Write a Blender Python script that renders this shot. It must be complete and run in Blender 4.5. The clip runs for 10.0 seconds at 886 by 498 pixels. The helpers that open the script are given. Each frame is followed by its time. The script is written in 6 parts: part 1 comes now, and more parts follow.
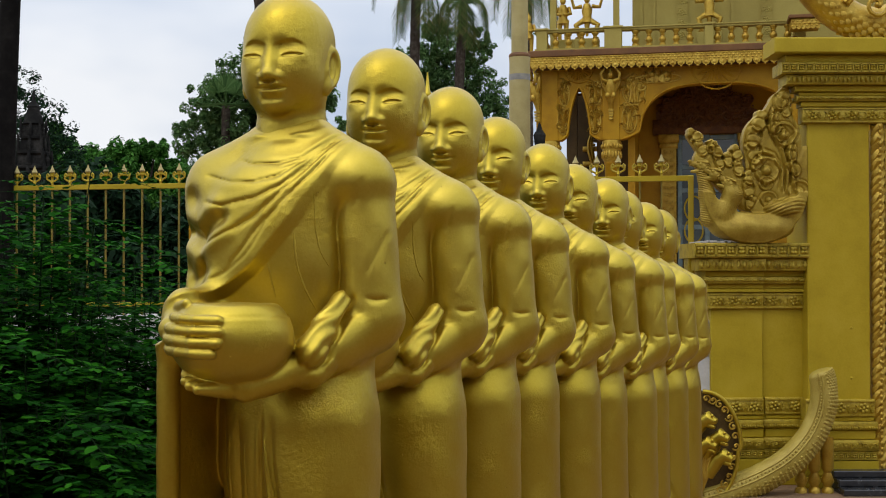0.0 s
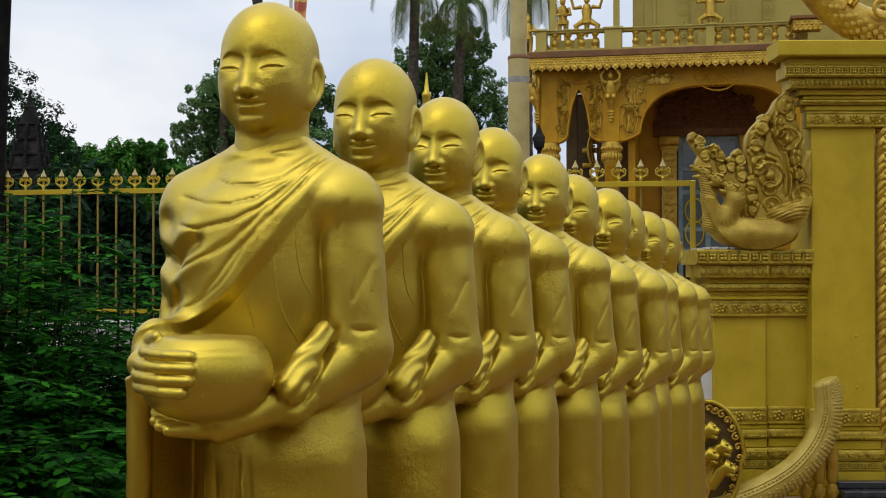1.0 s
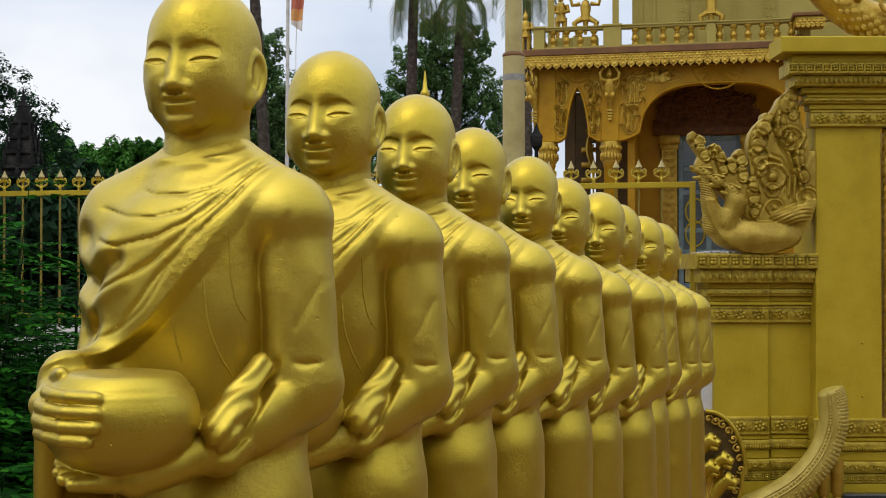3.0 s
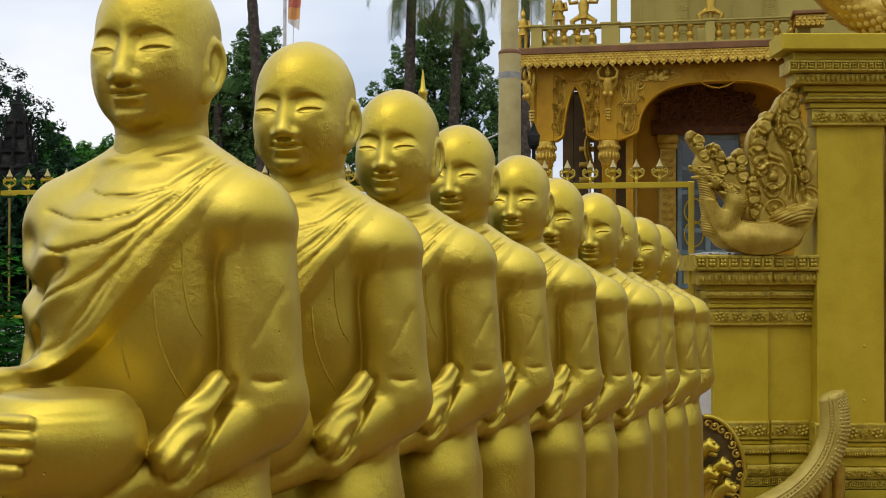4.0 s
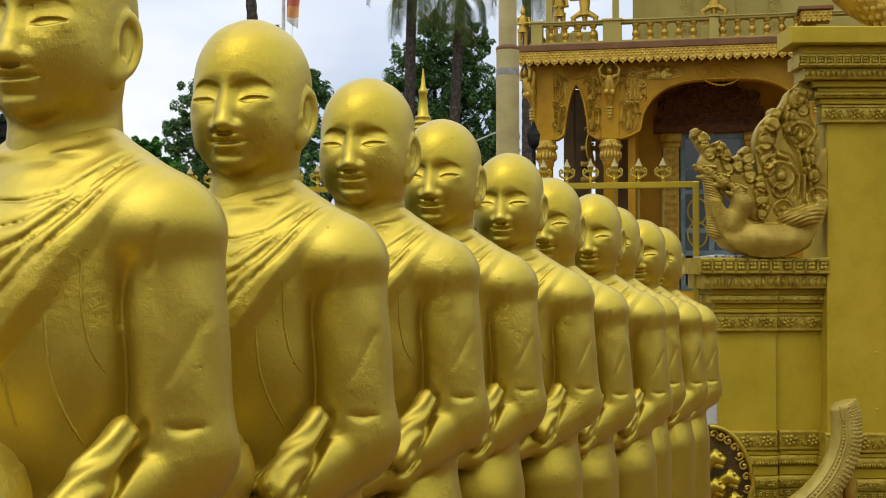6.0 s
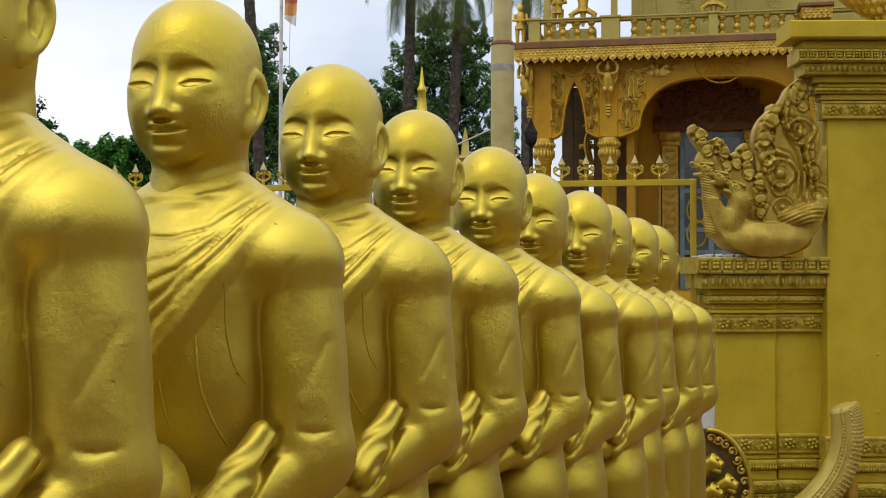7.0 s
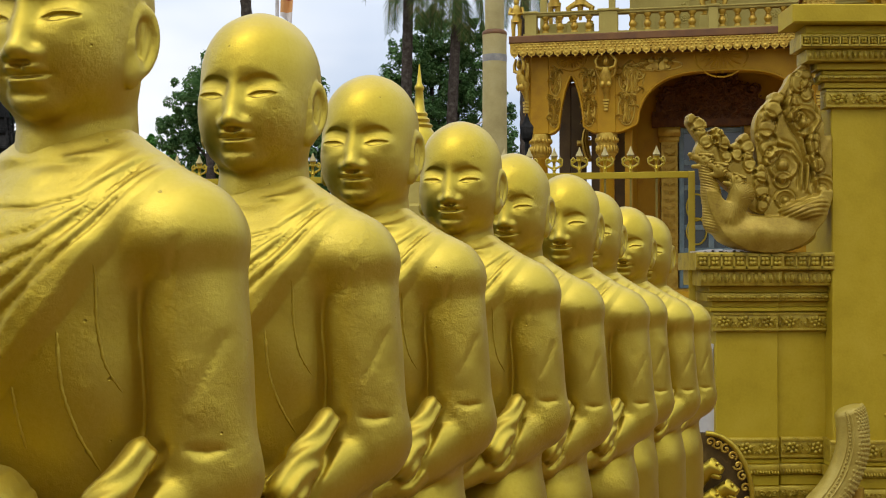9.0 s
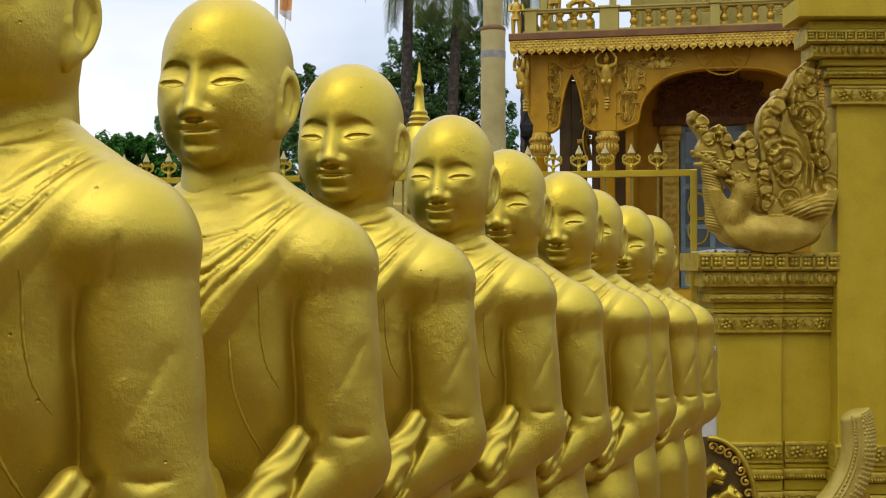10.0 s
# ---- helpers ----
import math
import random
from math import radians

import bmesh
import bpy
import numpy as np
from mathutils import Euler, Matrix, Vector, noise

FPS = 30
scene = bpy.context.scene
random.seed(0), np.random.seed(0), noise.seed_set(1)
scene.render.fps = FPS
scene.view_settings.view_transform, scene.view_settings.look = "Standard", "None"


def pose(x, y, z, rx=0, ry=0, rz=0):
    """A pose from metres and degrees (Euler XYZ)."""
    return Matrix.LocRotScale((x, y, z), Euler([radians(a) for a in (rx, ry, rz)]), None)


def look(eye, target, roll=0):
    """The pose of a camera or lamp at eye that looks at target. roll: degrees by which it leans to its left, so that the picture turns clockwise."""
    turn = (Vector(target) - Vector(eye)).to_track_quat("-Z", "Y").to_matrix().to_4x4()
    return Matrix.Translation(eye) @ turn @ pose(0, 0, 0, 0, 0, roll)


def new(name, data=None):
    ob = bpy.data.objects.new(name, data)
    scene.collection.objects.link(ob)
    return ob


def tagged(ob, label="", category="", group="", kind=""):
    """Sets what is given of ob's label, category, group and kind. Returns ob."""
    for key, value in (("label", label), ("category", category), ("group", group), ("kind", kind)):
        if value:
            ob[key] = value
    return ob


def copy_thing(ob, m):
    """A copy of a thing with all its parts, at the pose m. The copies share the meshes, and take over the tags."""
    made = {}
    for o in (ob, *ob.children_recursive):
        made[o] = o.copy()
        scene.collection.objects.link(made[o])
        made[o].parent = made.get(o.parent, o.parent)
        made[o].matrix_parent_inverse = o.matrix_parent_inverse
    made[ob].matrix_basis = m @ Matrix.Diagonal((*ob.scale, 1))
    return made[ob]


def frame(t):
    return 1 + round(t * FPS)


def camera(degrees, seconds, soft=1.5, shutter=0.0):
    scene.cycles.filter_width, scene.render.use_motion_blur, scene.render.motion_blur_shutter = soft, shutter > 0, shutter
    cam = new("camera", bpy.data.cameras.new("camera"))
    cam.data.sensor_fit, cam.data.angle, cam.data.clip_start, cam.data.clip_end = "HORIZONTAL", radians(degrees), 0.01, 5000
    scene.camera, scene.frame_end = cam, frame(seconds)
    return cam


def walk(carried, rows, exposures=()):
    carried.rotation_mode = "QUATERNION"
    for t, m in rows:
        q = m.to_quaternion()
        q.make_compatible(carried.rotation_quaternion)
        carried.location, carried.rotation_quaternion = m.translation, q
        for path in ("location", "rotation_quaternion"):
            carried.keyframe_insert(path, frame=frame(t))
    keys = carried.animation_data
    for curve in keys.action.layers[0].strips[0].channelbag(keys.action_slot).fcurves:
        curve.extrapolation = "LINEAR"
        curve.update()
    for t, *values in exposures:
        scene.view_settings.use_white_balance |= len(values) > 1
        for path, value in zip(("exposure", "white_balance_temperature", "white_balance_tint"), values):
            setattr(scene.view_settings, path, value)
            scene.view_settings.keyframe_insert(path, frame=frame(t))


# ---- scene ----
# The camera: a slow push forward along the row, rising a little.
cam = camera(40.0, 10.0, soft=1.1)
EYE = 1.85
ROWS = [
    (0.0, -0.0000, 0.0000, -0.0000, 0.000, 1.000, -0.000),
    (0.5, 0.0075, 0.0964, 0.0330, -0.008, 0.982, -0.008),
    (1.0, 0.0198, 0.1917, 0.0643, -0.015, 0.968, 0.004),
    (1.5, 0.0331, 0.2769, 0.0796, -0.053, 0.961, -0.017),
    (2.0, 0.0581, 0.3698, 0.0882, -0.038, 0.938, -0.012),
    (3.5, 0.1249, 0.6470, 0.1221, 0.045, 0.898, -0.007),
    (4.0, 0.1479, 0.7516, 0.1281, -0.015, 0.882, -0.045),
    (4.5, 0.1679, 0.8610, 0.1301, 0.013, 0.871, -0.041),
    (5.0, 0.1784, 0.9689, 0.1397, 0.112, 0.881, 0.053),
    (5.5, 0.1869, 1.0468, 0.1520, 0.098, 0.885, 0.035),
    (7.0, 0.2797, 1.3477, 0.1610, 0.138, 0.829, 0.006),
    (7.5, 0.3059, 1.4300, 0.1606, 0.166, 0.850, -0.012),
    (8.0, 0.3334, 1.5321, 0.1554, 0.213, 0.840, 0.076),
    (8.5, 0.3586, 1.6340, 0.1436, 0.176, 0.826, 0.025),
    (9.0, 0.3794, 1.7488, 0.1308, 0.176, 0.843, 0.042),
    (9.5, 0.3926, 1.8299, 0.1291, 0.205, 0.828, 0.022),
    (10.0, 0.4103, 1.9411, 0.1394, 0.217, 0.797, 0.001),
]
walk(cam, [(t, pose(x, y, EYE + z, 90 + pitch, roll, yaw)) for t, x, y, z, yaw, pitch, roll in ROWS],
     exposures=[(0.0, 0.32), (3.5, 0.42), (10.0, 0.53)])

# ---- light: a bright overcast sky ----
world = bpy.data.worlds.new("overcast_sky")
scene.world = world
world.use_nodes = True
wn, wl = world.node_tree.nodes, world.node_tree.links
wn.clear()
w_out = wn.new("ShaderNodeOutputWorld")
w_bg = wn.new("ShaderNodeBackground")
w_bg.inputs["Strength"].default_value = 1.0
w_sky = wn.new("ShaderNodeTexSky")
w_sky.sky_type = "NISHITA"
w_sky.sun_disc = False
w_sky.sun_elevation, w_sky.sun_rotation = radians(60), radians(217)
w_sky.dust_density = 3.0
w_dim = wn.new("ShaderNodeVectorMath")
w_dim.operation = "SCALE"
w_dim.inputs["Scale"].default_value = 0.07
wl.new(w_sky.outputs["Color"], w_dim.inputs[0])
# cloud deck: soft patches of white and pale grey blue over the whole dome
w_tc = wn.new("ShaderNodeTexCoord")
w_map = wn.new("ShaderNodeMapping")
w_map.inputs["Scale"].default_value = (1.0, 1.0, 2.2)
wl.new(w_tc.outputs["Generated"], w_map.inputs["Vector"])
w_noise = wn.new("ShaderNodeTexNoise")
w_noise.inputs["Scale"].default_value = 2.6
w_noise.inputs["Detail"].default_value = 4.0
w_noise.inputs["Roughness"].default_value = 0.5
wl.new(w_map.outputs["Vector"], w_noise.inputs["Vector"])
w_ramp = wn.new("ShaderNodeValToRGB")
w_ramp.color_ramp.elements[0].position = 0.36
w_ramp.color_ramp.elements[0].color = (0.56, 0.66, 0.83, 1)
w_ramp.color_ramp.elements[1].position = 0.62
w_ramp.color_ramp.elements[1].color = (1.0, 1.02, 1.06, 1)
wl.new(w_noise.outputs["Fac"], w_ramp.inputs["Fac"])
w_mix = wn.new("ShaderNodeMixRGB")
w_mix.inputs["Fac"].default_value = 0.9
wl.new(w_dim.outputs["Vector"], w_mix.inputs["Color1"])
wl.new(w_ramp.outputs["Color"], w_mix.inputs["Color2"])
# an overcast dome is brighter overhead than at the horizon
w_sep = wn.new("ShaderNodeSeparateXYZ")
wl.new(w_tc.outputs["Generated"], w_sep.inputs["Vector"])
w_up = wn.new("ShaderNodeMapRange")
w_up.inputs["From Min"].default_value, w_up.inputs["From Max"].default_value = 0.15, 1.0
w_up.inputs["To Min"].default_value, w_up.inputs["To Max"].default_value = 0.77, 1.45
wl.new(w_sep.outputs["Z"], w_up.inputs["Value"])
w_dome = wn.new("ShaderNodeVectorMath")
w_dome.operation = "SCALE"
wl.new(w_mix.outputs["Color"], w_dome.inputs[0])
wl.new(w_up.outputs["Result"], w_dome.inputs["Scale"])
wl.new(w_dome.outputs["Vector"], w_bg.inputs["Color"])
wl.new(w_bg.outputs["Background"], w_out.inputs["Surface"])

sun = new("sun", bpy.data.lights.new("sun", "SUN"))
sun.data.energy, sun.data.angle, sun.data.color = 0.6, radians(35), (1.0, 0.96, 0.88)
sun.matrix_world = look((-6, -8, 17), (0, 0, 0))


# ---- materials ----
def nodes_of(name):
    m = bpy.data.materials.new(name)
    m.use_nodes = True
    n, l = m.node_tree.nodes, m.node_tree.links
    return m, n, l, n["Principled BSDF"]


def paint(name, base, dark, light, rough=0.5, metal=0.0, scale=6.0, bump=0.15, fine=90.0, spread=0.0, coat=0.0):
    """A worn surface: large stains and fine grain in the colour, the roughness and the relief."""
    m, n, l, p = nodes_of(name)
    tc = n.new("ShaderNodeTexCoord")
    big = n.new("ShaderNodeTexNoise")
    big.inputs["Scale"].default_value = scale
    big.inputs["Detail"].default_value = 5.0
    big.inputs["Roughness"].default_value = 0.6
    small = n.new("ShaderNodeTexNoise")
    small.inputs["Scale"].default_value = fine
    small.inputs["Detail"].default_value = 3.0
    for t in (big, small):
        l.new(tc.outputs["Object"], t.inputs["Vector"])
    ramp = n.new("ShaderNodeValToRGB")
    e = ramp.color_ramp.elements
    e[0].position, e[0].color = 0.28, (*dark, 1)
    e[1].position, e[1].color = 0.74, (*light, 1)
    mid = e.new(0.5)
    mid.color = (*base, 1)
    add = n.new("ShaderNodeMath")
    add.operation = "MULTIPLY_ADD"
    add.inputs[1].default_value = 0.25
    l.new(small.outputs["Fac"], add.inputs[0])
    sub = n.new("ShaderNodeMath")
    sub.operation = "ADD"
    sub.inputs[1].default_value = -0.125
    l.new(big.outputs["Fac"], sub.inputs[0])
    l.new(sub.outputs[0], add.inputs[2])
    colour = add.outputs[0]
    if spread:
        info = n.new("ShaderNodeObjectInfo")
        sh = n.new("ShaderNodeMath")
        sh.operation = "MULTIPLY_ADD"
        sh.inputs[1].default_value = spread
        sh2 = n.new("ShaderNodeMath")
        sh2.operation = "ADD"
        sh2.inputs[1].default_value = -spread / 2
        l.new(info.outputs["Random"], sh.inputs[0])
        l.new(colour, sh2.inputs[0])
        l.new(sh2.outputs[0], sh.inputs[2])
        colour = sh.outputs[0]
    l.new(colour, ramp.inputs["Fac"])
    l.new(ramp.outputs["Color"], p.inputs["Base Color"])
    r = n.new("ShaderNodeMapRange")
    r.inputs["To Min"].default_value, r.inputs["To Max"].default_value = max(0.02, rough - 0.1), min(1, rough + 0.1)
    l.new(big.outputs["Fac"], r.inputs["Value"])
    l.new(r.outputs["Result"], p.inputs["Roughness"])
    p.inputs["Metallic"].default_value = metal
    p.inputs["Coat Weight"].default_value = coat
    b1 = n.new("ShaderNodeBump")
    b1.inputs["Strength"].default_value, b1.inputs["Distance"].default_value = bump, 0.004
    b2 = n.new("ShaderNodeBump")
    b2.inputs["Strength"].default_value, b2.inputs["Distance"].default_value = bump * 0.8, 0.02
    l.new(small.outputs["Fac"], b1.inputs["Height"])
    l.new(big.outputs["Fac"], b2.inputs["Height"])
    l.new(b2.outputs["Normal"], b1.inputs["Normal"])
    l.new(b1.outputs["Normal"], p.inputs["Normal"])
    return m


GOLD = paint("gold_paint", (0.515, 0.378, 0.026), (0.455, 0.315, 0.014), (0.570, 0.430, 0.050), 0.43, 0.93, 3.0, 0.05, 150.0)


def brushed(m):
    """Adds the pits and brush-rough patches of a cast and painted surface."""
    n, l = m.node_tree.nodes, m.node_tree.links
    p = n["Principled BSDF"]
    tc = n.new("ShaderNodeTexCoord")
    info = n.new("ShaderNodeObjectInfo")
    off = n.new("ShaderNodeVectorMath")
    off.operation = "MULTIPLY_ADD"
    off.inputs[1].default_value = (7.0, 5.0, 3.0)
    l.new(info.outputs["Random"], off.inputs[0])
    l.new(tc.outputs["Object"], off.inputs[2])
    patch = n.new("ShaderNodeTexNoise")
    patch.inputs["Scale"].default_value, patch.inputs["Detail"].default_value = 7.0, 3.0
    rough = n.new("ShaderNodeTexNoise")
    rough.inputs["Scale"].default_value, rough.inputs["Detail"].default_value, rough.inputs["Roughness"].default_value = 75.0, 6.0, 0.7
    pits = n.new("ShaderNodeTexVoronoi")
    pits.inputs["Scale"].default_value = 21.0
    for t in (patch, rough, pits):
        l.new(off.outputs[0], t.inputs["Vector"])
    mask = n.new("ShaderNodeMapRange")
    mask.inputs["From Min"].default_value, mask.inputs["From Max"].default_value = 0.50, 0.72
    mask.inputs["To Min"].default_value = 0.20
    l.new(patch.outputs["Fac"], mask.inputs["Value"])
    pit = n.new("ShaderNodeMapRange")
    pit.inputs["From Min"].default_value, pit.inputs["From Max"].default_value = 0.02, 0.05
    pit.inputs["To Min"].default_value, pit.inputs["To Max"].default_value = -0.9, 0.0
    l.new(pits.outputs["Distance"], pit.inputs["Value"])
    mul = n.new("ShaderNodeMath")
    mul.operation = "MULTIPLY_ADD"
    l.new(rough.outputs["Fac"], mul.inputs[0])
    l.new(mask.outputs["Result"], mul.inputs[1])
    l.new(pit.outputs["Result"], mul.inputs[2])
    b = n.new("ShaderNodeBump")
    b.inputs["Strength"].default_value, b.inputs["Distance"].default_value = 0.75, 0.007
    l.new(mul.outputs[0], b.inputs["Height"])
    old = p.inputs["Normal"].links[0].from_socket
    l.new(old, b.inputs["Normal"])
    l.new(b.outputs["Normal"], p.inputs["Normal"])
    return m


brushed(GOLD)
gloss = GOLD.node_tree.nodes["Principled BSDF"].inputs
gloss["Coat Weight"].default_value, gloss["Coat Roughness"].default_value = 0.42, 0.48
GOLD_WALL = paint("ochre_gold_wall_paint", (0.43, 0.308, 0.014), (0.35, 0.245, 0.009), (0.48, 0.350, 0.026), 0.6, 0.1, 2.5, 0.3, 60.0)
GOLD_CARVED = paint("gilt_carving", (0.50, 0.32, 0.035), (0.34, 0.19, 0.015), (0.60, 0.42, 0.07), 0.45, 0.5, 9.0, 0.3, 80.0)
AMBER = paint("amber_house_paint", (0.41, 0.215, 0.004), (0.32, 0.155, 0.003), (0.47, 0.265, 0.008), 0.55, 0.05, 3.0, 0.15, 50.0)
RUST_TRIM = paint("red_brown_soffit_paint", (0.15, 0.060, 0.009), (0.10, 0.036, 0.006), (0.20, 0.085, 0.014), 0.6, 0.0, 4.0, 0.15)
# Interior plaster with the porch's shade put into its dark base colour.
PORCH_SHADE = paint("plaster_with_painted_shade", (0.10, 0.06, 0.02), (0.06, 0.04, 0.015), (0.14, 0.09, 0.03), 0.8, 0.0, 3.0, 0.2)
STONE_DARK = paint("weathered_black_stone", (0.016, 0.016, 0.015), (0.007, 0.007, 0.007), (0.05, 0.048, 0.044), 0.9, 0.0, 3.0, 0.6, 20.0)
BLACK_GRANITE = paint("polished_black_granite", (0.03, 0.032, 0.036), (0.02, 0.02, 0.022), (0.045, 0.047, 0.05), 0.25, 0.0, 12.0, 0.05)
GROUND = paint("red_brown_paving", (0.205, 0.125, 0.065), (0.155, 0.092, 0.046), (0.255, 0.160, 0.088), 0.9, 0.0, 0.9, 0.4, 25.0)
CONCRETE = paint("pale_concrete", (0.50, 0.48, 0.44), (0.36, 0.34, 0.30), (0.60, 0.58, 0.54), 0.85, 0.0, 3.0, 0.3, 40.0)
POLE_PAINT = paint("chalky_cream_pole_paint", (0.42, 0.34, 0.13), (0.33, 0.26, 0.09), (0.48, 0.40, 0.18), 0.7, 0.0, 4.0, 0.15)
BARK = paint("palm_bark", (0.06, 0.048, 0.038), (0.03, 0.024, 0.018), (0.11, 0.095, 0.078), 0.95, 0.0, 6.0, 0.6, 30.0)


for m in (GOLD_WALL, AMBER):
    m.node_tree.nodes["Principled BSDF"].inputs["Specular IOR Level"].default_value = 0.25


# ---- builders ----
def part(name, bm, material, parent=None, label="", smooth=False):
    """Links a bmesh as one mesh object, under parent if one is given."""
    bmesh.ops.recalc_face_normals(bm, faces=bm.faces)
    me = bpy.data.meshes.new(name)
    bm.to_mesh(me)
    bm.free()
    if smooth:
        me.polygons.foreach_set("use_smooth", [True] * len(me.polygons))
    me.materials.append(material)
    ob = new(name, me)
    if parent:
        ob.parent = parent
    if label:
        ob["label"] = label
    return ob


def shared(name, me, parent, m):
    ob = new(name, me)
    ob.parent = parent
    ob.matrix_local = m
    return ob


def box(bm, x0, x1, y0, y1, z0, z1, bevel=0.0, m=None):
    r = bmesh.ops.create_cube(bm, size=1.0)
    for v in r["verts"]:
        v.co = Vector((x0 + (v.co.x + 0.5) * (x1 - x0), y0 + (v.co.y + 0.5) * (y1 - y0), z0 + (v.co.z + 0.5) * (z1 - z0)))
    if bevel:
        es = list({e for v in r["verts"] for e in v.link_edges})
        out = bmesh.ops.bevel(bm, geom=es, offset=bevel, segments=2, affect="EDGES", profile=0.5)
        vs = list({v for f in out["faces"] for v in f.verts})
    else:
        vs = r["verts"]
    if m is not None:
        bmesh.ops.transform(bm, matrix=m, verts=vs)
    return bm


# ---- solid forms blended from simple bodies, skinned on a grid ----
def s_len(*a):
    return np.sqrt(sum(v * v for v in a))


def s_cap(P, a, b, ra, rb, squash=1.0):
    d = [bb - aa for aa, bb in zip(a, b)]
    q = [p - aa for p, aa in zip(P, a)]
    h = np.clip(sum(x * y for x, y in zip(q, d)) / sum(x * x for x in d), 0, 1)
    r = [x - y * h for x, y in zip(q, d)]
    return s_len(r[0], r[1] / squash, r[2]) - (ra + (rb - ra) * h)


def s_ell(P, c, r):
    q = [(p - cc) / rr for p, cc, rr in zip(P, c, r)]
    k0 = s_len(*q)
    k1 = s_len(*[x / rr for x, rr in zip(q, r)])
    return k0 * (k0 - 1) / np.maximum(k1, 1e-6)


def s_join(a, b, k):
    h = np.clip(0.5 + 0.5 * (b - a) / k, 0, 1)
    return b + (a - b) * h - k * h * (1 - h)


def s_cut(a, b, k):
    return -s_join(-a, b, k)


def s_step(x, lo, hi):
    t = np.clip((x - lo) / (hi - lo), 0, 1)
    return t * t * (3 - 2 * t)


def s_bell(x, w):
    return np.exp(-(x / w) ** 2)


def skin(field, lo, hi, h):
    """Vertices and quads of the zero level of field on a grid of step h."""
    n = [int(math.ceil((b - a) / h)) + 1 for a, b in zip(lo, hi)]
    ax = [np.float32(a) + np.arange(k, dtype=np.float32) * np.float32(h) for a, k in zip(lo, n)]
    P = (ax[0][:, None, None], ax[1][None, :, None], ax[2][None, None, :])
    d = np.broadcast_to(field(P), n).astype(np.float32)
    ins = d < 0
    c = [k - 1 for k in n]
    tot = np.zeros((*c, 3), np.float32)
    cnt = np.zeros(c, np.int16)
    for axis in range(3):
        o1, o2 = [(axis + 1) % 3, (axis + 2) % 3]
        for i in (0, 1):
            for j in (0, 1):
                s0, s1 = [slice(0, -1)] * 3, [slice(0, -1)] * 3
                s1[axis] = slice(1, None)
                for s in (s0, s1):
                    s[o1] = slice(i, n[o1] - 1 + i)
                    s[o2] = slice(j, n[o2] - 1 + j)
                a, b = d[tuple(s0)], d[tuple(s1)]
                hit = ins[tuple(s0)] != ins[tuple(s1)]
                t = a[hit] / (a[hit] - b[hit])
                cnt[hit] += 1
                tot[hit, axis] += t
                tot[hit, o1] += i
                tot[hit, o2] += j
    has = cnt > 0
    idx = -np.ones(c, np.int64)
    idx[has] = np.arange(has.sum())
    cells = np.argwhere(has)
    verts = (cells + tot[has] / cnt[has][:, None]) * h + np.array(lo)
    quads = []
    for axis in range(3):
        o1, o2 = [(axis + 1) % 3, (axis + 2) % 3]
        s0, s1 = [slice(None)] * 3, [slice(None)] * 3
        s0[axis], s1[axis] = slice(0, -1), slice(1, None)
        flip = np.argwhere(ins[tuple(s0)] != ins[tuple(s1)])
        ok = (flip[:, o1] > 0) & (flip[:, o2] > 0) & (flip[:, o1] < n[o1] - 1) & (flip[:, o2] < n[o2] - 1)
        e = flip[ok]
        q = []
        for di, dj in ((1, 1), (0, 1), (0, 0), (1, 0)):
            k = e.copy()
            k[:, o1] -= di
            k[:, o2] -= dj
            q.append(idx[k[:, 0], k[:, 1], k[:, 2]])
        q = np.stack(q, 1)
        out = ins[tuple(s0)][e[:, 0], e[:, 1], e[:, 2]]
        q[~out] = q[~out][:, ::-1]
        quads.append(q)
    return verts, np.concatenate(quads)


def solid_mesh(name, pieces, material):
    """One smooth mesh from several skins."""
    vs, qs, k = [], [], 0
    for v, q in pieces:
        vs.append(v)
        qs.append(q + k)
        k += len(v)
    v, q = np.concatenate(vs), np.concatenate(qs)
    me = bpy.data.meshes.new(name)
    me.vertices.add(len(v))
    me.vertices.foreach_set("co", v.astype(np.float32).ravel())
    me.loops.add(q.size)
    me.loops.foreach_set("vertex_index", q.astype(np.int32).ravel())
    me.polygons.add(len(q))
    me.polygons.foreach_set("loop_start", np.arange(0, q.size, 4, dtype=np.int32))
    me.update(calc_edges=True)
    me.validate()
    me.polygons.foreach_set("use_smooth", [True] * len(me.polygons))
    me.materials.append(material)
    return me


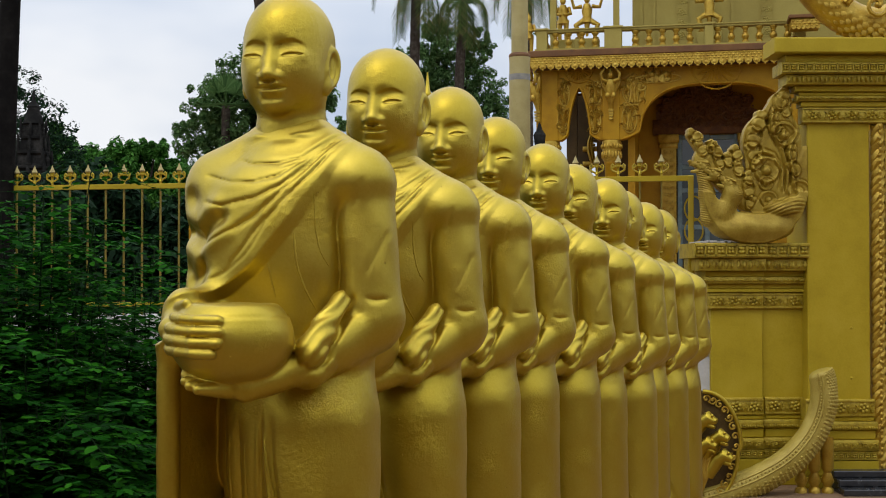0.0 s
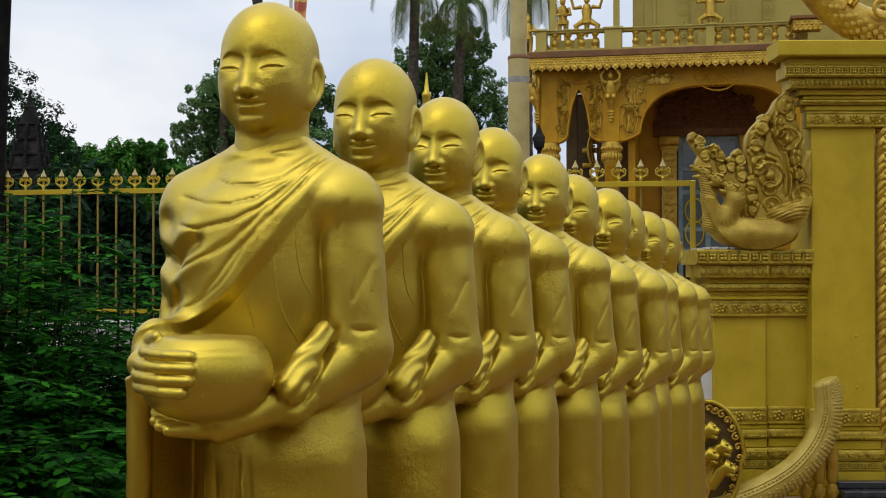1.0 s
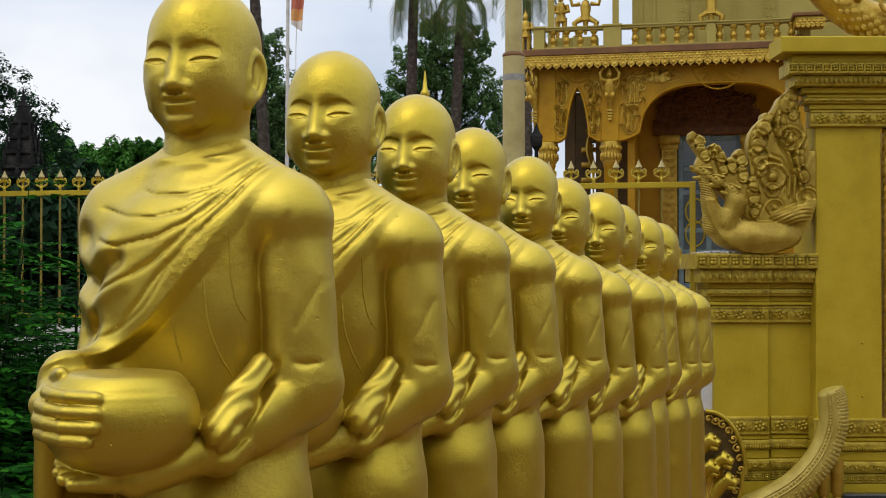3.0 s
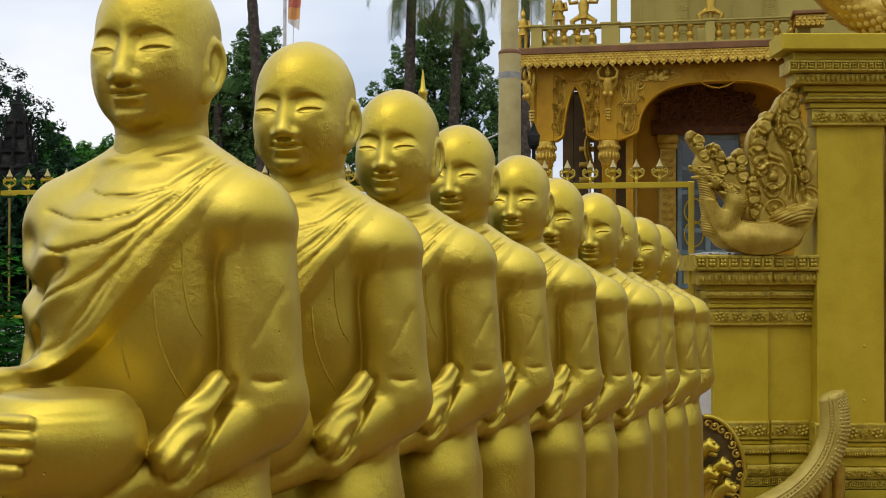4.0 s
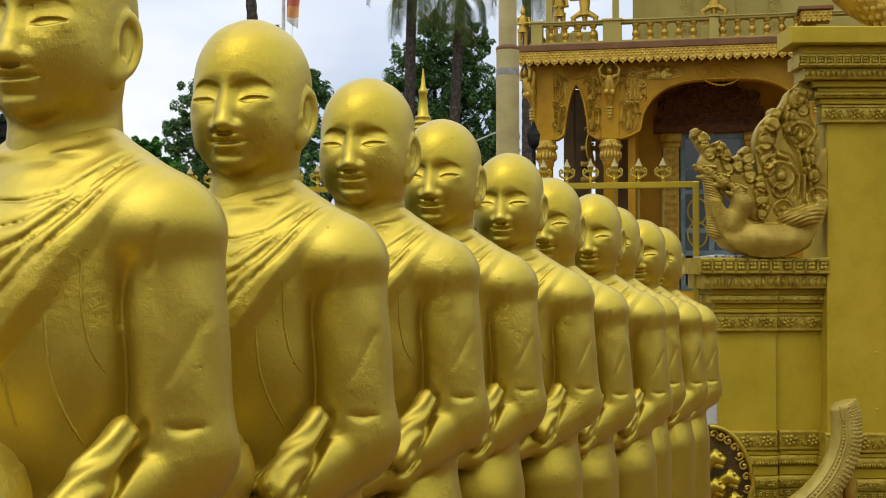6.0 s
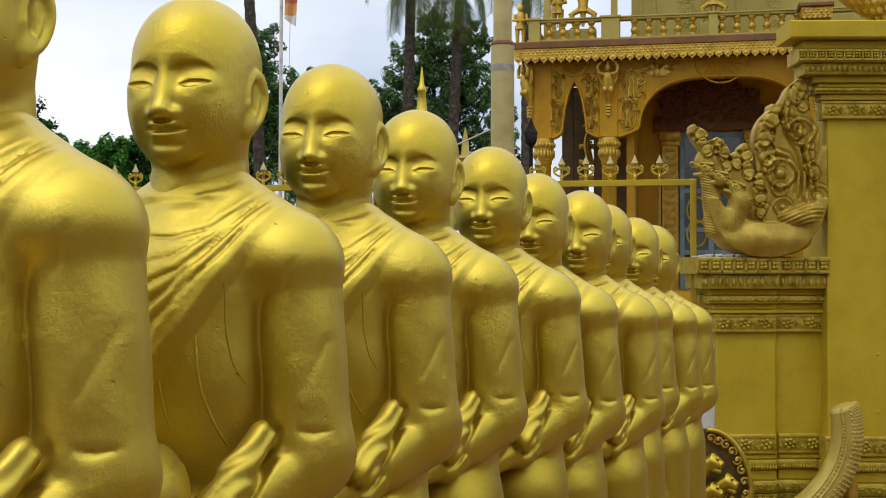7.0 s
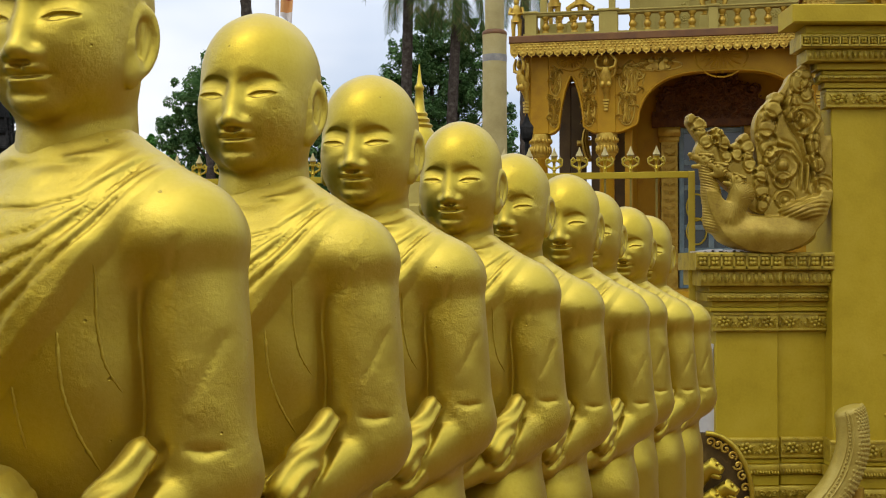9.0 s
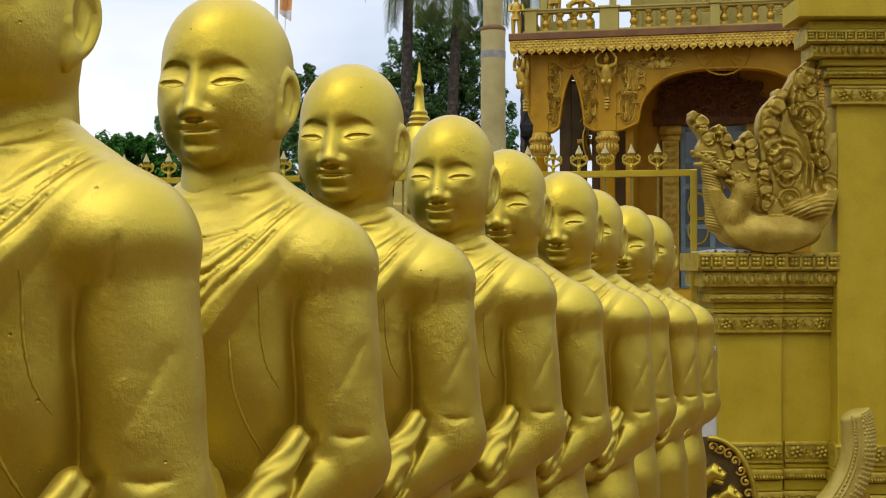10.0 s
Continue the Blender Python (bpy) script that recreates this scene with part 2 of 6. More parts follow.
# ---- the row of gilded figures ----
def head_field(P):
    # the head is turned a little towards the figure's left
    px, py = P[0] - 0.028, P[1]
    P = (px * 0.9925 + py * 0.122, -px * 0.122 + py * 0.9925, P[2] - 0.005)
    x, y, z = P
    ax = np.abs(x)
    Q = (ax, y, z)
    d = s_ell(P, (0, -0.010, -0.128), (0.1015, 0.119, 0.130))
    d = s_join(d, s_ell(P, (0, -0.014, -0.098), (0.0985, 0.114, 0.100)), 0.02)
    d = s_join(d, s_ell(P, (0, 0.016, -0.186), (0.093, 0.092, 0.098)), 0.035)
    d = s_join(d, s_ell(Q, (0.040, 0.042, -0.186), (0.036, 0.052, 0.050)), 0.03)
    d = s_join(d, s_ell(P, (0, 0.070, -0.258), (0.034, 0.027, 0.025)), 0.028)
    d = s_join(d, s_ell(Q, (0.046, 0.004, -0.220), (0.040, 0.062, 0.050)), 0.03)
    # arched brow edge over a sunken socket
    brow_z = -0.1165 - 8.5 * np.clip(0.048 - ax, 0, 1) ** 2 - 16.0 * np.clip(ax - 0.048, 0, 1) ** 2
    near = s_step(y, 0.035, 0.065)
    span = s_step(ax, 0.004, 0.020) * s_step(0.080 - ax, 0, 0.030)
    d = s_cut(d, s_ell(Q, (0.040, 0.126, -0.140), (0.032, 0.020, 0.018)), 0.028)
    d = d + 0.0058 * s_step(brow_z - z, -0.0010, 0.0075) * s_step(z + 0.168, 0.0, 0.030) * near * span
    # half-closed almond eyes with raised lids
    d = s_join(d, s_ell(Q, (0.0435, 0.0760, -0.1555), (0.0290, 0.0205, 0.0160)), 0.016)
    u = (ax - 0.0445) / np.where(ax < 0.0445, 0.0225, 0.0290)
    almond = np.clip(1 - u * u, 0, 1) * near
    soft = np.sqrt(almond)
    mid = -0.1540 + 0.09 * (ax - 0.0445)
    upper, lower = mid + 0.0062 * almond, mid - 0.0054 * almond
    d = d + 0.0036 * s_step(upper - z, -0.0006, 0.0010) * s_step(z - lower, -0.0012, 0.0010) * soft
    d = d + 0.0020 * s_bell(z - upper + 0.0024, 0.0014) * soft
    d = d - 0.0012 * s_bell(z - upper - 0.0014, 0.0013) * soft
    d = d + 0.0006 * s_bell(z - upper - 0.0066, 0.0024) * soft
    d = d - 0.0006 * s_bell(z - lower + 0.0012, 0.0012) * soft
    # nose with a flat bridge, round wings and sunken nostrils
    nose = s_cap(P, (0, 0.089, -0.128), (0, 0.118, -0.1950), 0.0120, 0.0140)
    nose = s_join(nose, s_ell(P, (0, 0.119, -0.1995), (0.0160, 0.0140, 0.0105)), 0.010)
    nose = s_join(nose, s_ell(Q, (0.0170, 0.108, -0.2030), (0.0110, 0.0150, 0.0095)), 0.007)
    d = s_join(d, nose, 0.013)
    d = s_cut(d, s_ell(Q, (0.0095, 0.115, -0.2150), (0.0048, 0.0075, 0.0036)), 0.003)
    # mouth with a slight smile
    lip_z = -0.2280 + 2.2 * ax * ax
    wide = s_step(0.036 - ax, 0, 0.018)
    front = s_step(y, 0.055, 0.080)
    d = d - 0.0070 * s_bell(z - lip_z - 0.0062, 0.0056) * wide * front * (1 - 0.30 * s_bell(x, 0.006))
    d = d + 0.0016 * s_bell(s_len(x, (z - lip_z - 0.0165) * 0.7), 0.005) * front
    d = d - 0.0095 * s_bell(z - lip_z + 0.0085, 0.0072) * s_step(0.033 - ax, 0, 0.018) * front
    d = d + 0.0036 * s_bell(z - lip_z + 0.0004, 0.0021) * s_step(0.037 - ax, 0, 0.008) * front
    d = d + 0.0012 * s_bell(s_len(ax - 0.037, z - lip_z), 0.005) * front
    d = d + 0.0034 * s_bell(z - lip_z + 0.0245, 0.0060) * s_step(0.034 - ax, 0, 0.02) * front
    # ears with long lobes, a rolled rim and an inner fold
    yy = y + 0.006 + (z + 0.18) * 0.15
    r = s_len(yy / 0.026, (z + 0.170) / 0.048)
    shell = s_ell((ax, yy, z), (0.097, 0.0, -0.172), (0.015, 0.026, 0.050))
    rim = s_len((r - 0.86) * 0.030, ax - 0.104 + yy * 0.34) - 0.0068
    shell = s_cut(shell, s_ell((ax, yy, z), (0.111, 0.003, -0.164), (0.017, 0.014, 0.033)), 0.004)
    shell = s_join(shell, rim, 0.004)
    shell = s_join(shell, s_cap((ax, yy, z), (0.100, -0.006, -0.142), (0.103, -0.008, -0.190), 0.0050, 0.0055), 0.004)
    shell = s_join(shell, s_ell((ax, yy, z), (0.098, 0.018, -0.178), (0.008, 0.007, 0.011)), 0.005)
    shell = s_join(shell, s_ell((ax, yy, z), (0.098, 0.006, -0.216), (0.010, 0.014, 0.021)), 0.010)
    d = s_join(d, shell, 0.005)
    # neck
    d = s_join(d, s_cap(P, (0, -0.026, -0.24), (0, -0.024, -0.42), 0.078, 0.092), 0.016)
    d = d + 0.0008 * np.sin(x * 61 + z * 23) * np.sin(y * 57 - z * 41)
    return d


def s_line(x, z, pts, taper=0.03):
    """Distance from a broken line in the frontal plane, and a weight that fades at its ends."""
    best, along, run = None, None, 0.0
    for (ax, az), (bx, bz) in zip(pts, pts[1:]):
        dx, dz = bx - ax, bz - az
        n = math.hypot(dx, dz)
        h = np.clip(((x - ax) * dx + (z - az) * dz) / (n * n), 0, 1)
        r = s_len(x - ax - dx * h, z - az - dz * h)
        at = run + h * n
        if best is None:
            best, along = r + 0 * z, at + 0 * z
        else:
            along = np.where(r < best, at, along)
            best = np.minimum(best, r)
        run += n
    return best, s_step(along, 0.0, taper) * s_step(run - along, 0.0, taper)


# creases of the robe, from the gathers on the left shoulder across the breast: points, depth, width
CREASES = (
    (((-0.110, -0.380), (-0.060, -0.393), (0.010, -0.394), (0.059, -0.380), (0.106, -0.336), (0.126, -0.310)), 0.006, 0.0060),
    (((-0.200, -0.412), (-0.103, -0.434), (-0.039, -0.436), (0.020, -0.423), (0.070, -0.385), (0.118, -0.335)), 0.0055, 0.0055),
    (((-0.190, -0.474), (-0.118, -0.488), (-0.027, -0.472), (0.028, -0.446), (0.054, -0.423), (0.089, -0.372), (0.122, -0.325)), 0.0075, 0.0055),
    (((-0.175, -0.578), (-0.073, -0.538), (-0.022, -0.511), (0.020, -0.473), (0.053, -0.434), (0.105, -0.365), (0.136, -0.322)), 0.0085, 0.0065),
    (((-0.095, -0.630), (-0.051, -0.587), (-0.018, -0.543), (0.028, -0.495), (0.072, -0.440), (0.120, -0.365)), 0.0050, 0.0060),
    (((0.010, -0.408), (0.060, -0.388), (0.095, -0.352), (0.122, -0.318)), 0.0045, 0.0045),
    (((0.040, -0.480), (0.085, -0.425), (0.128, -0.355), (0.150, -0.322)), 0.0045, 0.0050),
)
# deep hollows where the cloth hangs over the right arm
HOLLOWS = (
    (((-0.285, -0.530), (-0.228, -0.553), (-0.190, -0.562), (-0.150, -0.532), (-0.085, -0.497)), 0.024, 0.017),
    (((-0.262, -0.435), (-0.228, -0.470), (-0.205, -0.500)), 0.014, 0.020),
    (((-0.168, -0.592), (-0.180, -0.630), (-0.215, -0.672)), 0.018, 0.013),
    (((-0.135, -0.610), (-0.165, -0.655), (-0.200, -0.690)), 0.008, 0.009),
    (((-0.270, -0.610), (-0.235, -0.640), (-0.215, -0.690)), 0.010, 0.016),
)
HEM_X = (-0.24, -0.111, -0.027, 0.020, 0.061, 0.090, 0.121, 0.138, 0.165, 0.20)
HEM_Z = (-0.730, -0.675, -0.620, -0.560, -0.503, -0.451, -0.400, -0.366, -0.318, -0.26)


def body_field(P):
    # x grows towards the figure's left
    P = (-P[0], P[1], P[2])
    x, y, z = P
    front = s_step(y, -0.03, 0.04)
    # trunk and sloping shoulders
    d = s_ell(P, (-0.025, 0.0, -0.60), (0.172, 0.126, 0.27))
    d = s_join(d, s_cap((x, y / 0.82, z), (-0.02, -0.01, -0.66), (-0.01, 0.0, -1.05), 0.146, 0.168), 0.08)
    d = s_join(d, s_cap(P, (-0.024, -0.02, -0.385), (-0.01, -0.01, -0.48), 0.070, 0.115), 0.06)
    d = s_join(d, s_cap(P, (0.030, -0.025, -0.350), (0.142, -0.012, -0.430), 0.066, 0.080), 0.035)
    d = s_join(d, s_ell(P, (0.075, 0.008, -0.455), (0.105, 0.080, 0.100)), 0.035)
    d = s_join(d, s_ell(P, (-0.115, 0.022, -0.49), (0.115, 0.088, 0.115)), 0.05)
    d = s_join(d, s_cap(P, (-0.066, -0.025, -0.340), (-0.195, -0.014, -0.436), 0.066, 0.084), 0.035)
    d = s_join(d, s_cap(P, (-0.022, -0.022, -0.345), (-0.018, -0.010, -0.455), 0.082, 0.135), 0.035)
    # breast of the robe
    d = s_join(d, s_ell(P, (0.025, 0.052, -0.565), (0.090, 0.062, 0.14)), 0.06)
    d = s_join(d, s_ell(P, (-0.08, 0.072, -0.56), (0.11, 0.072, 0.14)), 0.06)
    # skirt
    skirt = s_len(x - 0.008, y / 0.74) - (0.180 + 0.012 * (-z - 1.0))
    skirt = np.maximum(skirt, np.maximum(z + 0.82, -2.235 - z))
    d = s_join(d, skirt, 0.05)
    d = s_join(d, s_cap(P, (0.080, 0.045, -0.98), (0.095, 0.07, -2.1), 0.118, 0.125), 0.06)
    low = s_step(-z, 0.93, 1.05)
    ang = np.arctan2(x + 0.02, y + 0.05)
    crease = np.abs(np.sin(ang * 8.5 + 0.5 * np.sin(z * 2.4))) ** 0.6
    d = d + low * 0.016 * (1 - crease) * s_step(0.06 - x, 0, 0.08) * s_step(y, -0.05, 0.05)
    seam = x - 0.0 - 0.42 * np.clip(-z - 0.98, 0, 2) ** 1.7
    d = d - low * 0.007 * s_bell(seam, 0.008) * front + low * 0.006 * s_bell(seam - 0.018, 0.009) * front
    seam = x + 0.02 - 0.75 * np.clip(-z - 1.25, 0, 2) ** 1.5
    d = d - low * 0.006 * s_bell(seam, 0.008) * front
    # cloth falling from the bearer's right arm
    h = np.clip((y + 0.08) / 0.27, 0, 1)
    sheet = s_len(x + 0.190 + 0.020 * h, y + 0.08 - 0.29 * h) - (0.030 + 0.005 * np.sin(z * 2.0 + 1))
    sheet = np.maximum(sheet, np.maximum(z + 0.80, -2.235 - z))
    d = s_join(d, sheet, 0.02)
    # the draped right arm
    arm = s_cap(P, (-0.200, -0.015, -0.448), (-0.205, 0.01, -0.775), 0.082, 0.082)
    arm = s_join(arm, s_cap(P, (-0.205, 0.01, -0.765), (-0.150, 0.24, -0.735), 0.082, 0.048), 0.05)
    d = s_join(d, arm, 0.07)
    # robe laid over the chest, its thick hem running from the left shoulder down to the bowl
    top = s_step(z, -0.88, -0.80) * front
    off_neck = s_step(s_len(x + 0.018, y + 0.018), 0.080, 0.105)
    zh = sum(np.interp(x + k * 0.012, HEM_X, HEM_Z) for k in (-1, 0, 1)) / 3
    slope = np.clip((np.interp(x + 0.02, HEM_X, HEM_Z) - np.interp(x - 0.02, HEM_X, HEM_Z)) / 0.04, 0.5, 2.0)
    hem = (z - zh) / np.sqrt(1 + slope * slope)
    off_neck = off_neck * s_step(x, -0.21, -0.13) * s_step(0.180 - x, 0, 0.035)
    thick = 0.008 + 0.010 * s_step(0.15 - x, 0.0, 0.12)
    d = d - thick * np.clip(hem / 0.020 + 1.0, 0, 1) * np.exp(-np.clip(hem, 0, 1) / 0.16) * top * off_neck
    d = d + 0.0022 * s_bell(hem - 0.030 - 0.006 * np.sin(x * 23), 0.0045) * top * off_neck
    cloth = s_step(hem, 0.004, 0.020) * top
    off_neck = s_step(s_len(x + 0.018, y + 0.018), 0.080, 0.105)
    for pts, depth, wd in CREASES:
        r, w = s_line(x, z, pts)
        d = d + 0.85 * depth * (np.exp(-r / (0.55 * wd)) - 0.14 * s_bell(r - 2.4 * wd, 1.8 * wd)) * w * cloth * off_neck
    right = s_step(y, -0.06, 0.03) * s_step(-x, 0.02, 0.09)
    for pts, depth, wd in HOLLOWS:
        r, w = s_line(x, z, pts, 0.04)
        d = d + 0.75 * depth * (s_bell(r, 1.15 * wd) - 0.30 * s_bell(r - 2.2 * wd, 1.2 * wd)) * w * right
    # rolled collar
    ring = s_len(x + 0.018, y + 0.018)
    d = d - 0.005 * s_bell(s_len(ring - 0.098, z + 0.338 - 0.25 * y), 0.012)
    # sleeved left arm, with a crease where it lies against the side
    arm = s_cap(P, (0.147, -0.012, -0.450), (0.174, -0.010, -0.735), 0.083, 0.080)
    sway = (x - 0.16) * 1.2 + (z + 0.6) * 0.45 + y * 0.8
    arm = arm + 0.0022 * (1 - np.abs(np.sin(sway * 26 + 0.5 + 0.6 * np.sin(z * 13))) ** 0.7) * s_step(-z, 0.58, 0.68) * s_step(y, -0.05, 0.02) * s_step(z, -0.80, -0.66)
    gap = s_bell(arm - d, 0.010) * s_step(-z, 0.44, 0.50) * s_step(y, 0.0, 0.03)
    soft_gap = s_bell(arm - d, 0.034) * s_step(-z, 0.42, 0.52) * s_step(y, 0.0, 0.03)
    d = s_join(d, arm, 0.012 + 0.030 * s_step(z, -0.52, -0.41)) + 0.007 * gap + 0.008 * soft_gap
    # creases at the head of the sleeve
    for pts, depth, wd in ((((0.198, -0.418), (0.186, -0.450), (0.172, -0.500)), 0.0030, 0.0050),
                           (((0.236, -0.540), (0.222, -0.592), (0.200, -0.650)), 0.0025, 0.007),
                           (((0.250, -0.695), (0.222, -0.700), (0.195, -0.692)), 0.008, 0.006)):
        r, w = s_line(x, z, pts, 0.025)
        d = d + depth * (np.exp(-r / (0.7 * wd)) - 0.12 * s_bell(r - 2.0 * wd, 1.6 * wd)) * w * s_step(y, -0.02, 0.02)
    fore = s_cap(P, (0.172, -0.012, -0.746), (0.104, 0.150, -0.838), 0.078, 0.054)
    fo = y * 0.9 - z * 0.7 + x * 0.9
    fore = fore + 0.0065 * (1 - np.abs(np.sin(fo * 30 + 0.4 + 0.8 * np.sin(x * 26))) ** 0.6) * s_step(y, 0.0, 0.06)
    gap = s_bell(fore - d, 0.012) * s_step(y, 0.05, 0.09)
    d = s_join(d, fore, 0.026) + 0.006 * gap
    # rolled cuff laid along the forearm
    cuff = s_cap(P, (0.156, 0.096, -0.700), (0.132, 0.186, -0.806), 0.021, 0.035)
    cuff = cuff + 0.0022 * np.sin((z * 1.0 - x * 0.8 + y * 0.3) * 170 + 1.5 * np.sin(y * 60))
    d = d + 0.010 * s_bell(cuff - 0.007, 0.007)
    d = s_join(d, cuff, 0.005)
    d = s_join(d, s_cap(P, (0.098, 0.170, -0.842), (0.030, 0.285, -0.876), 0.040, 0.034), 0.005)
    # alms bowl with a narrow shoulder band
    b = s_ell(P, (-0.010, 0.270, -0.776), (0.131, 0.130, 0.104))
    b = s_cut(b, -(z + 0.703), 0.006)
    b = b + 0.0018 * s_bell(z + 0.728, 0.0025) - 0.0010 * s_bell(z + 0.735, 0.004)
    d = s_join(d, b, 0.006)
    # the open left palm below the bowl
    for k, (ex, ey, ez) in enumerate(((-0.075, 0.345, -0.850), (-0.066, 0.362, -0.862), (-0.048, 0.374, -0.870), (-0.024, 0.380, -0.876))):
        d = s_join(d, s_cap(P, (0.035 - 0.012 * k, 0.270 + 0.012 * k, -0.880), (ex, ey, ez), 0.021, 0.0110), 0.006)
    # straight fingers of the right arm laid round the front of the bowl
    back = s_cap(P, (-0.140, 0.235, -0.735), (-0.128, 0.315, -0.758), 0.040, 0.030)
    d = s_join(d, back, 0.022)
    for k in range(4):
        zz = -0.730 - 0.0222 * k
        rb = 0.130 * math.sqrt(max(1 - ((zz + 0.776) / 0.104) ** 2, 0)) + 0.004
        pts = [(-0.010 + rb * math.cos(radians(a)), 0.270 + rb * math.sin(radians(a)), zz - 0.0015 * i) for i, a in enumerate((150, 132, 114, 96, (72, 71, 72, 77)[k]))]
        for a, b2 in zip(pts, pts[1:]):
            d = s_join(d, s_cap(P, a, b2, 0.0112, 0.0108), 0.002)
    d = s_join(d, s_cap(P, (-0.128, 0.285, -0.714), (-0.074, 0.345, -0.702), 0.016, 0.0095), 0.005)
    d = d + 0.0012 * np.sin(x * 41 + z * 17) * np.sin(y * 37 - z * 29)
    return d


def ridge(points, r):
    """A thin raised seam laid on the front of the robe along (x, z) points."""
    n = 10 * (len(points) - 1) + 1
    t = np.linspace(0, len(points) - 1, n)
    xs = np.interp(t, range(len(points)), [p[0] for p in points])
    zs = np.interp(t, range(len(points)), [p[1] for p in points])
    for _ in range(6):
        xs[1:-1] = (xs[:-2] + 2 * xs[1:-1] + xs[2:]) / 4
        zs[1:-1] = (zs[:-2] + 2 * zs[1:-1] + zs[2:]) / 4
    ys = np.linspace(0.165, -0.12, 200)
    f = body_field((-xs[:, None, None] + 0 * ys[None, :, None], ys[None, :, None] + 0 * xs[:, None, None], zs[:, None, None] + 0 * ys[None, :, None]))[:, :, 0]
    y = ys[np.argmax(f < 0, axis=1)] + 0.0002
    for _ in range(3):
        y[1:-1] = (y[:-2] + 2 * y[1:-1] + y[2:]) / 4
    v, q = [], []
    for i in range(n):
        w = r * (0.55 + 0.75 * abs(math.sin(i * 1.7) * math.sin(i * 0.9 + 1))) * min(1.0, 0.3 + min(i, n - 1 - i) / 4)
        for k in range(6):
            a = math.pi * k / 3
            v.append((-xs[i] + w * math.cos(a), y[i] + w * math.sin(a) * 0.9, zs[i] + 0.15 * w * math.cos(a)))
    for i in range(n - 1):
        q += [(i * 6 + k, i * 6 + (k + 1) % 6, i * 6 + 6 + (k + 1) % 6, i * 6 + 6 + k) for k in range(6)]
    return np.array(v), np.array(q)


def figure_mesh():
    head = skin(head_field, (-0.115, -0.15, -0.42), (0.160, 0.16, 0.016), 0.0020)
    body = skin(body_field, (-0.34, -0.20, -1.16), (0.34, 0.44, -0.255), 0.0035)
    hem = skin(body_field, (-0.36, -0.24, -2.25), (0.36, 0.30, -1.155), 0.012)
    seams = [ridge(((0.004, -0.615), (0.009, -0.660), (0.017, -0.697)), 0.0032), ridge(((0.058, -0.545), (0.064, -0.620), (0.078, -0.673), (0.098, -0.724)), 0.0036),
             ridge(((0.097, -0.465), (0.099, -0.540), (0.108, -0.589), (0.122, -0.626)), 0.0030),
             ridge(((0.0, -1.0), (0.03, -1.15), (0.085, -1.30), (0.16, -1.46)), 0.0050), ridge(((-0.06, -1.02), (-0.055, -1.3), (-0.04, -1.6)), 0.005), ridge(((-0.11, -1.0), (-0.11, -1.3), (-0.10, -1.6)), 0.005)]
    return solid_mesh("monk_statue", [head, body, hem] + seams, GOLD)


ROW_TURN = 21.65
STEP = Vector((0.1845, 0.4647, -0.0372))
FIRST = Vector((-0.324, 3.097, EYE + 0.668))
SETTLE = ((-0.032, -0.107, 0.003), (0.001, -0.072, -0.003), (0.005, 0.023, 0.008), (-0.003, 0.078, 0.010), (0.030, 0.120, -0.001),
          (0.009, 0.012, -0.018), (0.023, -0.068, -0.015), (0.002, 0.051, 0.002), (0.003, 0.007, 0.0), (-0.038, -0.115, 0.014))
FIGURE = 1.06
statue = new("monk_statue", figure_mesh())
tagged(statue, "gold-painted statue of a robed monk holding an alms bowl", "statue", "row of monk statues")
for i in range(10):
    at = FIRST + STEP * i + Vector(SETTLE[i])
    m = Matrix.Translation(at) @ pose(0, 0, 0, 0, 0, 180 - ROW_TURN)
    if i == 0:
        statue.scale = (FIGURE,) * 3
        statue.matrix_world = m @ Matrix.Diagonal((FIGURE, FIGURE, FIGURE, 1))
    else:
        copy_thing(statue, m)

# ---- light-weight geometry ----
def ball_template(rings=4, segs=7):
    v = [(0, 0, 1)]
    for i in range(1, rings):
        a = math.pi * i / rings
        v += [(math.sin(a) * math.cos(2 * math.pi * k / segs), math.sin(a) * math.sin(2 * math.pi * k / segs), math.cos(a)) for k in range(segs)]
    v.append((0, 0, -1))
    f = [(0, 1 + k, 1 + (k + 1) % segs) for k in range(segs)]
    for i in range(rings - 2):
        a, b = 1 + i * segs, 1 + (i + 1) * segs
        f += [(a + k, b + k, b + (k + 1) % segs, a + (k + 1) % segs) for k in range(segs)]
    e, a = len(v) - 1, 1 + (rings - 2) * segs
    f += [(e, a + (k + 1) % segs, a + k) for k in range(segs)]
    return v, f


BALL = ball_template()


